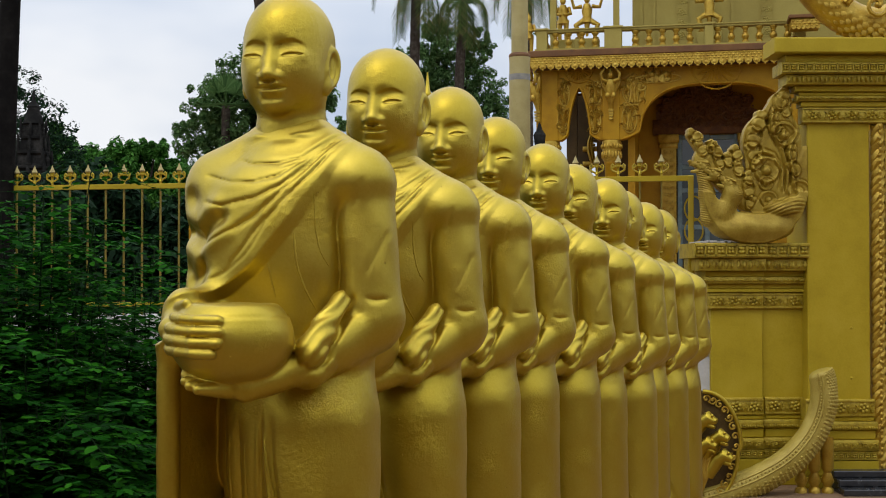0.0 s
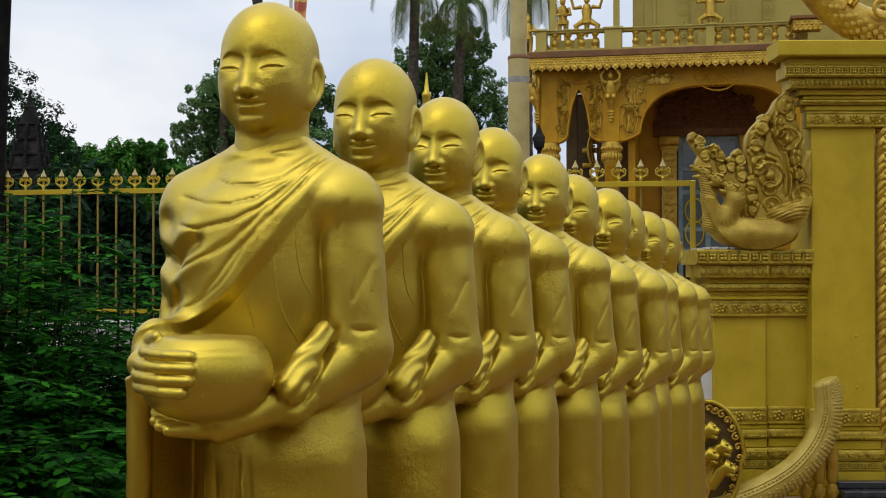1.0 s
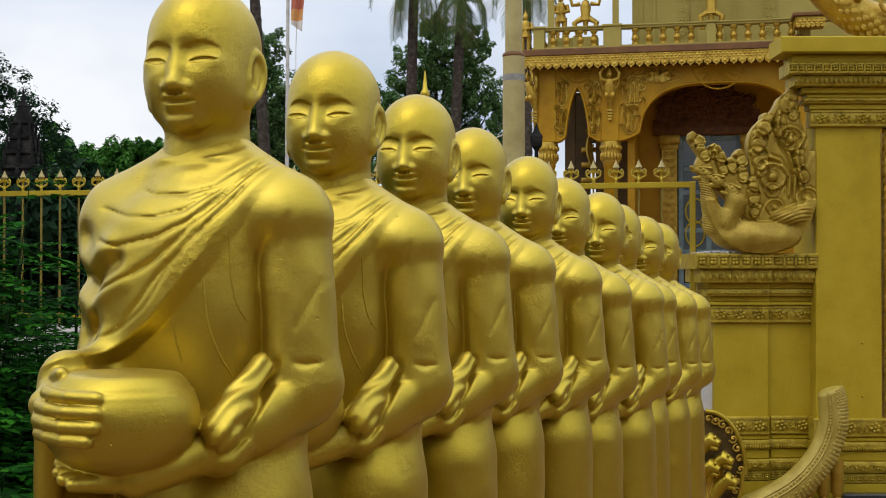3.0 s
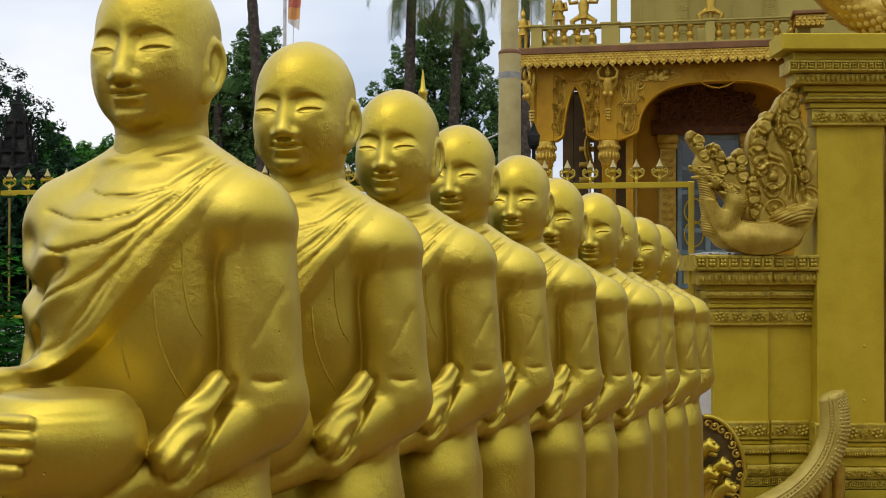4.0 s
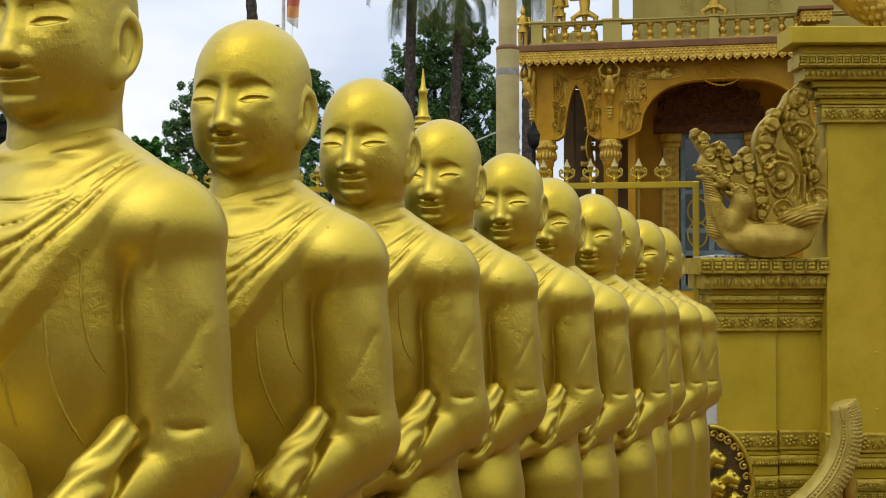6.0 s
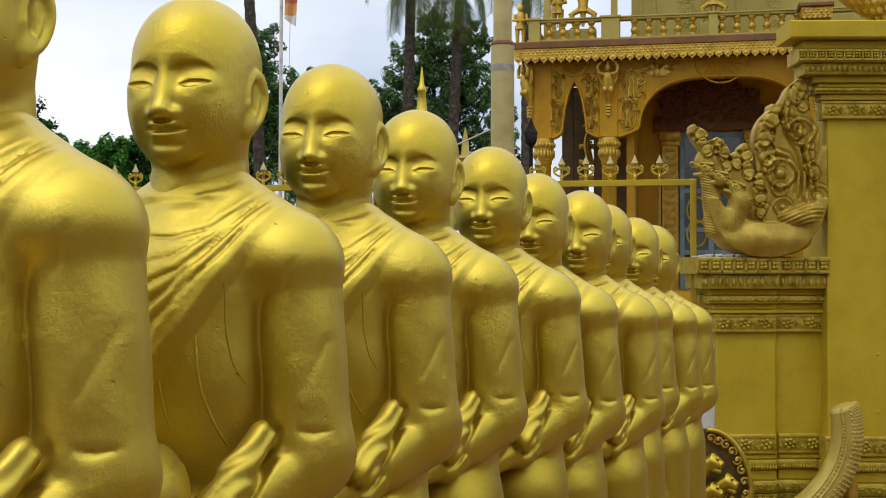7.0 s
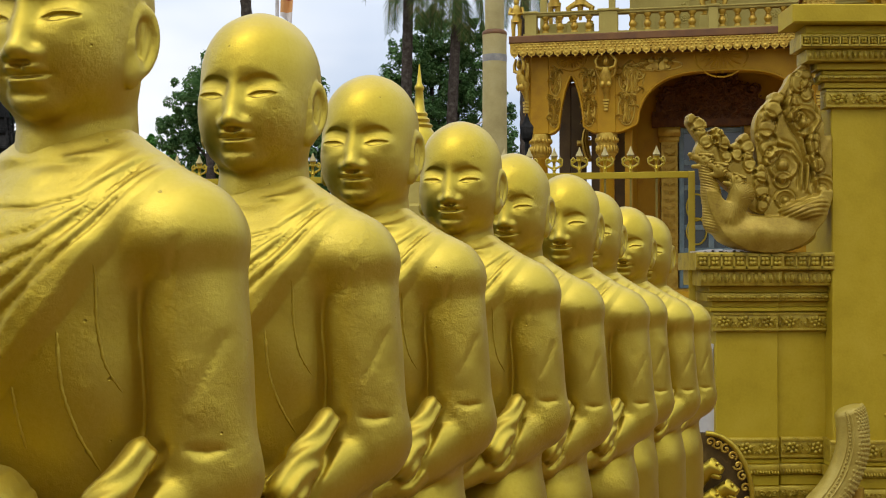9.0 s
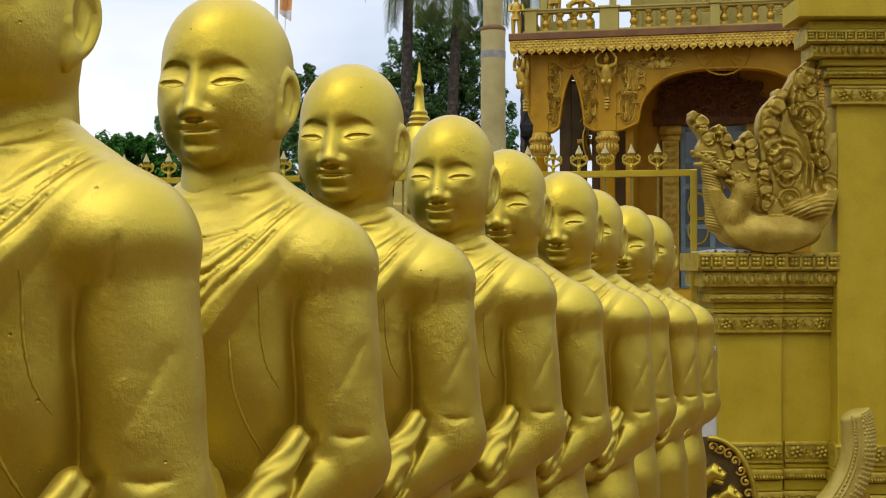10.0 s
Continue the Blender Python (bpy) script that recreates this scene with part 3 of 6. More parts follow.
class Geo:
    """Gathers plain vertices and faces for one mesh."""

    def __init__(self):
        self.v, self.f = [], []

    def add(self, verts, faces, m=None):
        k = len(self.v)
        self.v += [tuple(m @ Vector(p)) for p in verts] if m is not None else [tuple(p) for p in verts]
        self.f += [tuple(i + k for i in f) for f in faces]
        return self

    def box(self, x0, x1, y0, y1, z0, z1, m=None, c=0.0):
        """A block, its front (low y) edges chamfered by c."""
        v = [(x0 + c, y0, z0 + c), (x1 - c, y0, z0 + c), (x1 - c, y0, z1 - c), (x0 + c, y0, z1 - c),
             (x0, y0 + c, z0), (x1, y0 + c, z0), (x1, y0 + c, z1), (x0, y0 + c, z1),
             (x0, y1, z0), (x1, y1, z0), (x1, y1, z1), (x0, y1, z1)]
        f = [(0, 1, 2, 3), (0, 4, 5, 1), (1, 5, 6, 2), (2, 6, 7, 3), (3, 7, 4, 0),
             (4, 8, 9, 5), (5, 9, 10, 6), (6, 10, 11, 7), (7, 11, 8, 4), (8, 11, 10, 9)]
        return self.add(v, f, m)

    def ball(self, c, r, m=None):
        r = r if isinstance(r, tuple) else (r, r, r)
        return self.add([(c[0] + p[0] * r[0], c[1] + p[1] * r[1], c[2] + p[2] * r[2]) for p in BALL[0]], BALL[1], m)

    def turn(self, prof, segs=14, m=None, square=False):
        v, f = [], []
        off = math.pi / 4 if segs == 4 else 0.0
        for r, z in prof:
            v += [(r * math.cos(2 * math.pi * k / segs + off), r * math.sin(2 * math.pi * k / segs + off), z) for k in range(segs)]
        for i in range(len(prof) - 1):
            a, b = i * segs, (i + 1) * segs
            f += [(a + k, a + (k + 1) % segs, b + (k + 1) % segs, b + k) for k in range(segs)]
        f.append(tuple(range(segs))[::-1])
        f.append(tuple((len(prof) - 1) * segs + k for k in range(segs)))
        return self.add(v, f, m)

    def pipe(self, pts, radii, segs=7, m=None, flat=1.0):
        pts = [Vector(p) for p in pts]
        side, v, f = None, [], []
        for i, p in enumerate(pts):
            d = (pts[min(i + 1, len(pts) - 1)] - pts[max(i - 1, 0)]).normalized()
            if side is None:
                side = d.cross(Vector((0, 1, 0)))
                if side.length < 0.2:
                    side = d.cross(Vector((0, 0, 1)))
            side = (side - d * side.dot(d)).normalized()
            up = d.cross(side)
            r = radii[i] if isinstance(radii, (list, tuple)) else radii
            v += [p + side * (r * math.cos(2 * math.pi * k / segs)) + up * (flat * r * math.sin(2 * math.pi * k / segs)) for k in range(segs)]
        for i in range(len(pts) - 1):
            a, b = i * segs, (i + 1) * segs
            f += [(a + k, a + (k + 1) % segs, b + (k + 1) % segs, b + k) for k in range(segs)]
        f.append(tuple(range(segs))[::-1])
        f.append(tuple((len(pts) - 1) * segs + k for k in range(segs)))
        return self.add(v, f, m)

    def flame(self, x, z, y, ang, length, width, curl, depth, m=None, steps=9, knob=True):
        """A carved flame leaf in the x-z plane, domed to the front (low y), its tip rolled into a bud."""
        v, f = [], []
        px, pz, a = x, z, ang
        st = length / steps
        for i in range(steps + 1):
            t = i / steps
            w = width * (0.55 + 0.9 * t - 1.3 * t * t) if t < 0.999 else width * 0.10
            w = max(w, width * 0.16)
            nx, nz = -math.sin(a), math.cos(a)
            dome = depth * (1.0 - 0.35 * t)
            v += [(px + nx * w, y + depth * 0.6, pz + nz * w), (px + nx * w * 0.86, y - dome * 0.55, pz + nz * w * 0.86), (px + nx * w * 0.35, y - dome * 0.80, pz + nz * w * 0.35),
                  (px, y - dome * 0.45, pz), (px - nx * w * 0.35, y - dome * 0.95, pz - nz * w * 0.35), (px - nx * w * 0.86, y - dome * 0.55, pz - nz * w * 0.86), (px - nx * w, y + depth * 0.6, pz - nz * w)]
            px += math.cos(a) * st
            pz += math.sin(a) * st
            a += curl / steps * (0.4 + 1.6 * t)
        for i in range(steps):
            k, n = i * 7, (i + 1) * 7
            f += [(k + j, k + j + 1, n + j + 1, n + j) for j in range(6)]
        e = steps * 7
        f.append(tuple(e + j for j in range(7)))
        f.append(tuple(range(7))[::-1])
        self.add(v, f, m)
        if knob:
            self.ball((px, y - depth * 0.5, pz), (width * 0.34, depth * 0.8, width * 0.34), m)
        return self

    def spiral(self, x, z, y, r, turns, thick, hand=1, start=0.0, m=None):
        pts, rad = [], []
        n = max(8, int(turns * 12))
        for i in range(n + 1):
            t = i / n
            rr = r * (1 - t) ** 0.8 + 0.12 * r
            a = start + hand * 2 * math.pi * turns * t
            pts.append((x + rr * math.cos(a), y - thick * 0.4 - thick * 0.5 * t, z + rr * math.sin(a)))
            rad.append(thick * (0.75 + 0.35 * t))
        self.pipe(pts, rad, 6, m)
        return self.ball((x, y - thick * 0.8, z), (r * 0.26, thick * 1.2, r * 0.26), m)

    def mesh(self, name, material, smooth=False):
        me = bpy.data.meshes.new(name)
        me.from_pydata(self.v, [], self.f)
        me.update()
        if smooth:
            me.polygons.foreach_set("use_smooth", [True] * len(me.polygons))
            me.set_sharp_from_angle(angle=radians(50))
        me.materials.append(material)
        return me

    def part(self, name, material, parent=None, label="", smooth=False):
        ob = new(name, self.mesh(name, material, smooth))
        if parent:
            ob.parent = parent
        if label:
            ob["label"] = label
        return ob


def thing(name, m, label, category, group="", kind=""):
    ob = new(name)
    ob.empty_display_size = 0.1
    ob.matrix_world = m
    return tagged(ob, label, category, group, kind)


def frieze(g, x0, x1, z0, z1, y, kind, deep=0.016, seed=0):
    """Relief along a band on a front at y."""
    rnd = random.Random(seed)
    h = z1 - z0
    zc = (z0 + z1) / 2
    if kind == "rosette":
        n = max(1, round((x1 - x0) / (h * 1.35)))
        w = (x1 - x0) / n
        for i in range(n):
            xc = x0 + (i + 0.5) * w
            g.ball((xc, y, zc), (h * 0.13, deep * 1.3, h * 0.13))
            for k in range(6):
                a = k * math.pi / 3 + 0.26
                g.ball((xc + h * 0.25 * math.cos(a), y, zc + h * 0.25 * math.sin(a)), (h * 0.14, deep, h * 0.14))
            for s in (-1, 1):
                g.spiral(xc + s * w * 0.40, zc - h * 0.12, y, h * 0.15, 0.9, h * 0.05, s, 1.2)
                g.flame(xc + s * w * 0.36, zc - h * 0.3, y, math.pi / 2 + s * 0.5, h * 0.6, h * 0.10, -s * 2.0, deep, steps=5, knob=False)
        g.box(x0, x1, y - deep * 0.5, y + 0.01, z0 - h * 0.02, z0 + h * 0.09)
        g.box(x0, x1, y - deep * 0.5, y + 0.01, z1 - h * 0.09, z1 + h * 0.02)
    elif kind == "petal":
        n = max(1, round((x1 - x0) / (h * 0.62)))
        w = (x1 - x0) / n
        for i in range(n):
            xc = x0 + (i + 0.5) * w
            g.ball((xc, y + deep * 0.2, zc), (w * 0.42, deep * 1.3, h * 0.46))
            g.ball((xc, y - deep * 0.9, zc - h * 0.12), (w * 0.18, deep * 0.6, h * 0.24))
    elif kind == "beads":
        n = max(1, round((x1 - x0) / (h * 1.5)))
        w = (x1 - x0) / n
        for i in range(n):
            xc = x0 + (i + 0.5) * w
            g.ball((xc, y, zc), (w * 0.46, deep, h * 0.42))
            g.ball((xc + w * 0.5, y, zc - h * 0.25), (w * 0.10, deep, h * 0.25))
    elif kind == "pierced":
        n = max(1, round((x1 - x0) / (h * 0.85)))
        w = (x1 - x0) / n
        g.box(x0, x1, y - deep, y + 0.01, z1 - h * 0.16, z1)
        g.box(x0, x1, y - deep, y + 0.01, z0, z0 + h * 0.16)
        for i in range(n):
            xc = x0 + (i + 0.5) * w
            for k in range(4):
                a = k * math.pi / 2 + math.pi / 4
                g.ball((xc + w * 0.20 * math.cos(a), y - deep * 0.3, zc + h * 0.2 * math.sin(a)), (w * 0.19, deep, h * 0.17))
            g.box(x0 + i * w - w * 0.07, x0 + i * w + w * 0.07, y - deep, y + 0.01, z0, z1)
    elif kind == "scroll":
        n = max(1, round((x1 - x0) / (h * 1.1)))
        w = (x1 - x0) / n
        for i in range(n):
            xc = x0 + (i + 0.5) * w
            s = 1 if i % 2 else -1
            g.spiral(xc, zc, y, h * 0.30, 1.2, h * 0.08, s, rnd.uniform(0, 6))
            g.flame(xc - w * 0.4, zc - s * h * 0.3, y, s * 0.8, h * 0.6, h * 0.13, s * 2.0, deep, steps=5)
            g.flame(xc + w * 0.4, zc + s * h * 0.3, y, math.pi + s * 0.8, h * 0.55, h * 0.12, s * 2.0, deep, steps=5)


def scrollwork(g, cx, cz, w, h, y, n, seed, deep=0.02, m=None):
    """An irregular field of curling leaves, for carved panels."""
    rnd = random.Random(seed)
    for i in range(n):
        x, z = cx + rnd.uniform(-0.5, 0.5) * w, cz + rnd.uniform(-0.5, 0.5) * h
        s = rnd.choice((-1, 1))
        size = (min(w, h) * 0.5 + 0.05) * rnd.uniform(0.45, 0.9)
        if rnd.random() < 0.4:
            g.spiral(x, z, y, size * 0.5, 1.2, size * 0.14, s, rnd.uniform(0, 6), m)
        else:
            g.flame(x, z, y, rnd.uniform(0.3, 2.8), size * 1.6, size * 0.28, s * 2.6, deep, m, 6)


# ---- ground, added sky-blocking wall and plinth ----
bm = bmesh.new()
bmesh.ops.create_grid(bm, x_segments=60, y_segments=60, size=400)
tagged(part("ground", bm, GROUND), "red-brown paving of a temple yard", "ground", kind="structure")

# Unseen walls, added to block low sky and darken reflections in the gold.
g = Geo().box(-9.0, 14.0, -5.3, -5.0, -0.02, 5.8).box(14.0, 14.3, -5.3, 20.0, -0.02, 4.5).box(-9.3, -9.0, -5.3, 9.0, -0.02, 3.0)
tagged(g.part("boundary_wall", GROUND), "plain unseen wall added round the yard to block low sky light", "wall", kind="structure")

g = Geo()
for i in range(10):
    at = FIRST + STEP * i + Vector(SETTLE[i])
    top = at.z - 2.235 * FIGURE + 0.012
    g.box(-0.45, 0.45, -0.235, 0.2345, -0.02, top, Matrix.Translation((at.x, at.y, 0)) @ pose(0, 0, 0, 0, 0, 180 - ROW_TURN), 0.01)
tagged(g.part("plinth", CONCRETE), "low stepped concrete plinth under a row of statues", "plinth", kind="structure")

SOIL = paint("dark_garden_soil", (0.022, 0.018, 0.012), (0.012, 0.010, 0.007), (0.036, 0.030, 0.020), 0.95, 0.0, 4.0, 0.5, 30.0)
bm = bmesh.new()
bmesh.ops.create_grid(bm, x_segments=40, y_segments=40, size=1.0)
rnd = random.Random(12)
for v in bm.verts:
    edge = min(1 - abs(v.co.x), 1 - abs(v.co.y))
    v.co = Vector((-4.9 + 4.15 * v.co.x + 0.17 * (v.co.y + 1) * 3.4, 6.9 + 3.5 * v.co.y, -0.01 + 0.06 * min(1, edge * 6) + rnd.uniform(0, 0.03) * (edge > 0.01)))
tagged(part("garden_bed", bm, SOIL, smooth=True), "bed of dark damp soil under the shrubs", "soil", kind="structure")

# ---- the gate pier ----
PIER_CARVED = paint("carved_ochre_gold", (0.42, 0.30, 0.020), (0.22, 0.145, 0.008), (0.50, 0.37, 0.045), 0.48, 0.35, 14.0, 0.35, 80.0)
PIER_Y = 10.40
pier = thing("gate_pier", pose(3.38, PIER_Y, 0), "square gold-painted gate pier with carved base and capital", "pier")
PX0, PX1 = -0.265, 0.268
Geo().box(PX0, PX1, 0.0, 0.62, 0.0, 3.12, None, 0.008).part("shaft", GOLD_WALL, pier, "plain ochre-gold plaster shaft")
BASE_STEPS = ((0.0, 0.10, 0.065), (0.10, 0.235, 0.05), (0.235, 0.315, 0.042), (0.315, 0.41, 0.052), (0.41, 0.49, 0.030), (0.49, 0.565, 0.045), (0.565, 0.60, 0.022), (0.60, 0.755, 0.028))


def base_mouldings(parent, x0, x1, y, right=0.0, seed=0):
    for k, (z0, z1, out) in enumerate(BASE_STEPS):
        b = Geo().box(x0 - out, x1 + out * right, y - out, y + 0.3, z0 + 0.002, z1 - 0.002, None, 0.006)
        if k == 2:
            frieze(b, x0 - out, x1 + out * right, z0 + 0.008, z1 - 0.008, y - out, "pierced", 0.012, seed)
        if k == 3:
            frieze(b, x0 - out, x1 + out * right, z0 + 0.010, z1 - 0.012, y - out, "scroll", 0.012, seed)
        if k == 5:
            frieze(b, x0 - out, x1 + out * right, z0 + 0.004, z0 + 0.038, y - out, "petal", 0.012, seed)
        if k == 7:
            frieze(b, x0 - out, x1 + out * right, z0 + 0.015, z1 - 0.015, y - out, "rosette", 0.016, seed)
        b.part("base_moulding", PIER_CARVED if k in (2, 3, 5, 7) else GOLD_WALL, parent, smooth=k in (2, 3, 5, 7))


base_mouldings(pier, PX0, PX1, 0.0, 1.0, 1)
CAP_STEPS = ((3.105, 3.245, 0.046, "rosette"), (3.245, 3.29, 0.062, ""), (3.29, 3.335, 0.105, "beads"), (3.335, 3.37, 0.080, ""), (3.37, 3.42, 0.125, ""),
             (3.42, 3.505, 0.215, "petal"), (3.505, 3.605, 0.265, "pierced"), (3.605, 3.67, 0.225, ""))
for k, (z0, z1, out, kind) in enumerate(CAP_STEPS):
    b = Geo().box(PX0 - out, PX1 + 0.9, -0.7 * out, 0.10, z0, z1 - 0.003, None, 0.006)
    if kind:
        frieze(b, PX0 - out, PX1 + 0.6, z0 + 0.01, z1 - 0.012, -0.7 * out, kind, 0.020, 7)
    b.part("capital_moulding", PIER_CARVED if kind else GOLD_WALL, pier, smooth=bool(kind))
Geo().box(PX0 - 0.34, PX1 + 0.9, -0.25, 0.12, 3.67, 3.80, None, 0.01).part("slab", GOLD_WALL, pier)
# twisted column and carved jamb beside the shaft
g = Geo()
n = 180
for s in range(3):
    pts = [(0.345 + 0.028 * math.cos(2 * math.pi * (i / 13 + s / 3)), 0.02 + 0.028 * math.sin(2 * math.pi * (i / 13 + s / 3)), 0.06 + 3.04 * i / n) for i in range(n + 1)]
    g.pipe(pts, 0.034, 6)
for i in range(62):
    g.ball((0.345, -0.045, 0.09 + i * 0.049), (0.016, 0.014, 0.02))
g.part("twisted_column", GOLD_CARVED, pier, "spiral-carved gilt column", True)
g = Geo().box(0.415, 0.95, 0.03, 0.62, 0.0, 3.10)
for i in range(16):
    frieze(g, 0.43, 0.93, 0.12 + i * 0.185, 0.28 + i * 0.185, 0.03, "scroll", 0.014, i)
g.part("carved_jamb", GOLD_CARVED, pier, "jamb covered in gilt scrollwork", True)
for z in (1.36, 0.93):
    Geo().ball((0.105, -0.002, z), (0.012, 0.010, 0.012)).part("peg", GOLD_WALL, pier)

# serpent coils lying on the slab of the pier
coil = thing("serpent_coil", pose(3.38, PIER_Y - 0.02, 3.80), "gilt coiled serpent body with carved scales on the pier slab", "sculpture")
g = Geo()
pts = [(-0.02 + 0.22 * i / 10 * 4, 0.1, 0.17 + 0.34 * (abs(i - 4) / 6) ** 2) for i in range(-3, 12)]
g.pipe(pts, 0.155, 16)
g.part("body", GOLD_CARVED, coil, smooth=True)
g = Geo()
for i in range(26):
    for j in range(5):
        t = i / 25 * 13 - 3
        x = -0.02 + 0.088 * t
        z = 0.17 + 0.34 * (abs(t - 4) / 6) ** 2
        a = radians(150 + j * 26 + (i % 2) * 13)
        g.ball((x, 0.1 + 0.15 * math.cos(a), z - 0.02 + 0.15 * math.sin(a)), (0.034, 0.007, 0.030))
g.part("scale_pattern", GOLD_CARVED, coil, smooth=True)
g = Geo()
for k in range(3):
    g.spiral(0.30 + 0.22 * k, 0.30, -0.08, 0.10, 1.3, 0.022, 1 if k % 2 else -1, 1.0)
g.flame(0.05, 0.32, -0.05, 1.0, 0.35, 0.07, 1.6, 0.05)
g.flame(0.55, 0.12, -0.08, 0.3, 0.40, 0.06, 1.8, 0.05)
g.part("scroll", GOLD_CARVED, coil, smooth=True)

# ---- the pedestal and its many-headed serpent ----
ped = thing("serpent_pedestal", pose(2.76, PIER_Y + 0.12, 0), "gold-painted pedestal with carved friezes beside a gate pier", "pedestal")
Geo().box(-0.445, 0.0, 0.0, 0.5, 0.0, 2.06, None, 0.006).part("shaft", GOLD_WALL, ped)
Geo().box(0.004, 0.37, 0.045, 0.5, 0.0, 2.06, None, 0.004).part("shaft", GOLD_WALL, ped)
base_mouldings(ped, -0.445, -0.004, 0.0, 0.0, 3)
base_mouldings(ped, 0.05, 0.37, 0.045, 0.0, 4)
TOP_STEPS = ((1.515, 1.66, 0.03, "rosette"), (1.66, 1.69, 0.05, ""), (1.69, 1.735, 0.035, ""), (1.735, 1.795, 0.08, "beads"), (1.795, 1.845, 0.06, ""), (1.845, 1.955, 0.135, "petal"), (1.955, 2.085, 0.175, "pierced"))
for x0, x1, y in ((-0.445, -0.003, 0.0), (0.003, 0.37, 0.045)):
    for z0, z1, out, kind in TOP_STEPS:
        o = out if x0 < 0 else 0.0
        b = Geo().box(x0 - o, x1, y - out, 0.5, z0, z1 - 0.002, None, 0.005)
        if kind:
            frieze(b, x0 - o, x1, z0 + 0.012, z1 - 0.014, y - out, kind, 0.016, 11)
        b.part("cornice_moulding", PIER_CARVED if kind else GOLD_WALL, ped, smooth=bool(kind))
g = Geo()
for k in range(9):
    g.box(-0.61 + 0.05 * k, -0.55 + 0.05 * k + 0.01 * (k % 3), -0.17, 0.1, 2.084, 2.092 + 0.006 * ((k * 7) % 3))
g.part("broken_mortar", CONCRETE, ped)


NAGA_GILT = paint("weathered_olive_gilt", (0.36, 0.24, 0.022), (0.23, 0.14, 0.010), (0.46, 0.33, 0.05), 0.48, 0.42, 8.0, 0.35, 70.0)
# curling leaves of the crest: x, z, radius, direction in degrees, side of the curl
LEAVES = ((0.110, 1.040, 0.075, 60, 1), (0.055, 0.905, 0.075, 75, 1), (0.060, 0.765, 0.080, 100, 1), (0.085, 0.690, 0.060, 60, -1), (0.225, 0.215 + 0.80, 0.070, 110, -1), (0.290, 1.220, 0.070, 70, -1),
          (0.340, 1.150, 0.060, 80, 1), (0.285, 0.930, 0.055, 60, 1), (0.375, 0.770, 0.060, 100, -1), (0.400, 0.640, 0.060, 120, 1),
          (-0.440, 0.925, 0.060, 160, -1), (-0.385, 0.815, 0.060, 110, 1), (-0.315, 0.830, 0.050, 100, -1), (-0.265, 0.800, 0.062, 130, -1), (-0.235, 0.700, 0.052, 100, 1), (-0.165, 0.715, 0.055, 110, -1),
          (-0.090, 0.770, 0.060, 125, -1), (-0.070, 0.640, 0.058, 90, 1), (0.005, 0.560, 0.052, 110, -1), (0.010, 0.450, 0.060, 90, 1), (0.020, 0.350, 0.050, 70, -1))
# rolled buds with a spiral stem: x, z, radius, hand
BUDS = ((0.315, 0.930, 0.072, 1), (0.162, 0.625, 0.078, 1), (0.440, 0.450, 0.062, -1), (0.160, 0.515, 0.044, -1), (0.180, 0.375, 0.050, 1))


def s_flat(x, z, a, b, ra, rb):
    """A tapered bar in the plane of the relief."""
    dx, dz = b[0] - a[0], b[1] - a[1]
    h = np.clip(((x - a[0]) * dx + (z - a[1]) * dz) / (dx * dx + dz * dz), 0, 1)
    return s_len(x - a[0] - dx * h, z - a[1] - dz * h) - (ra + (rb - ra) * h)


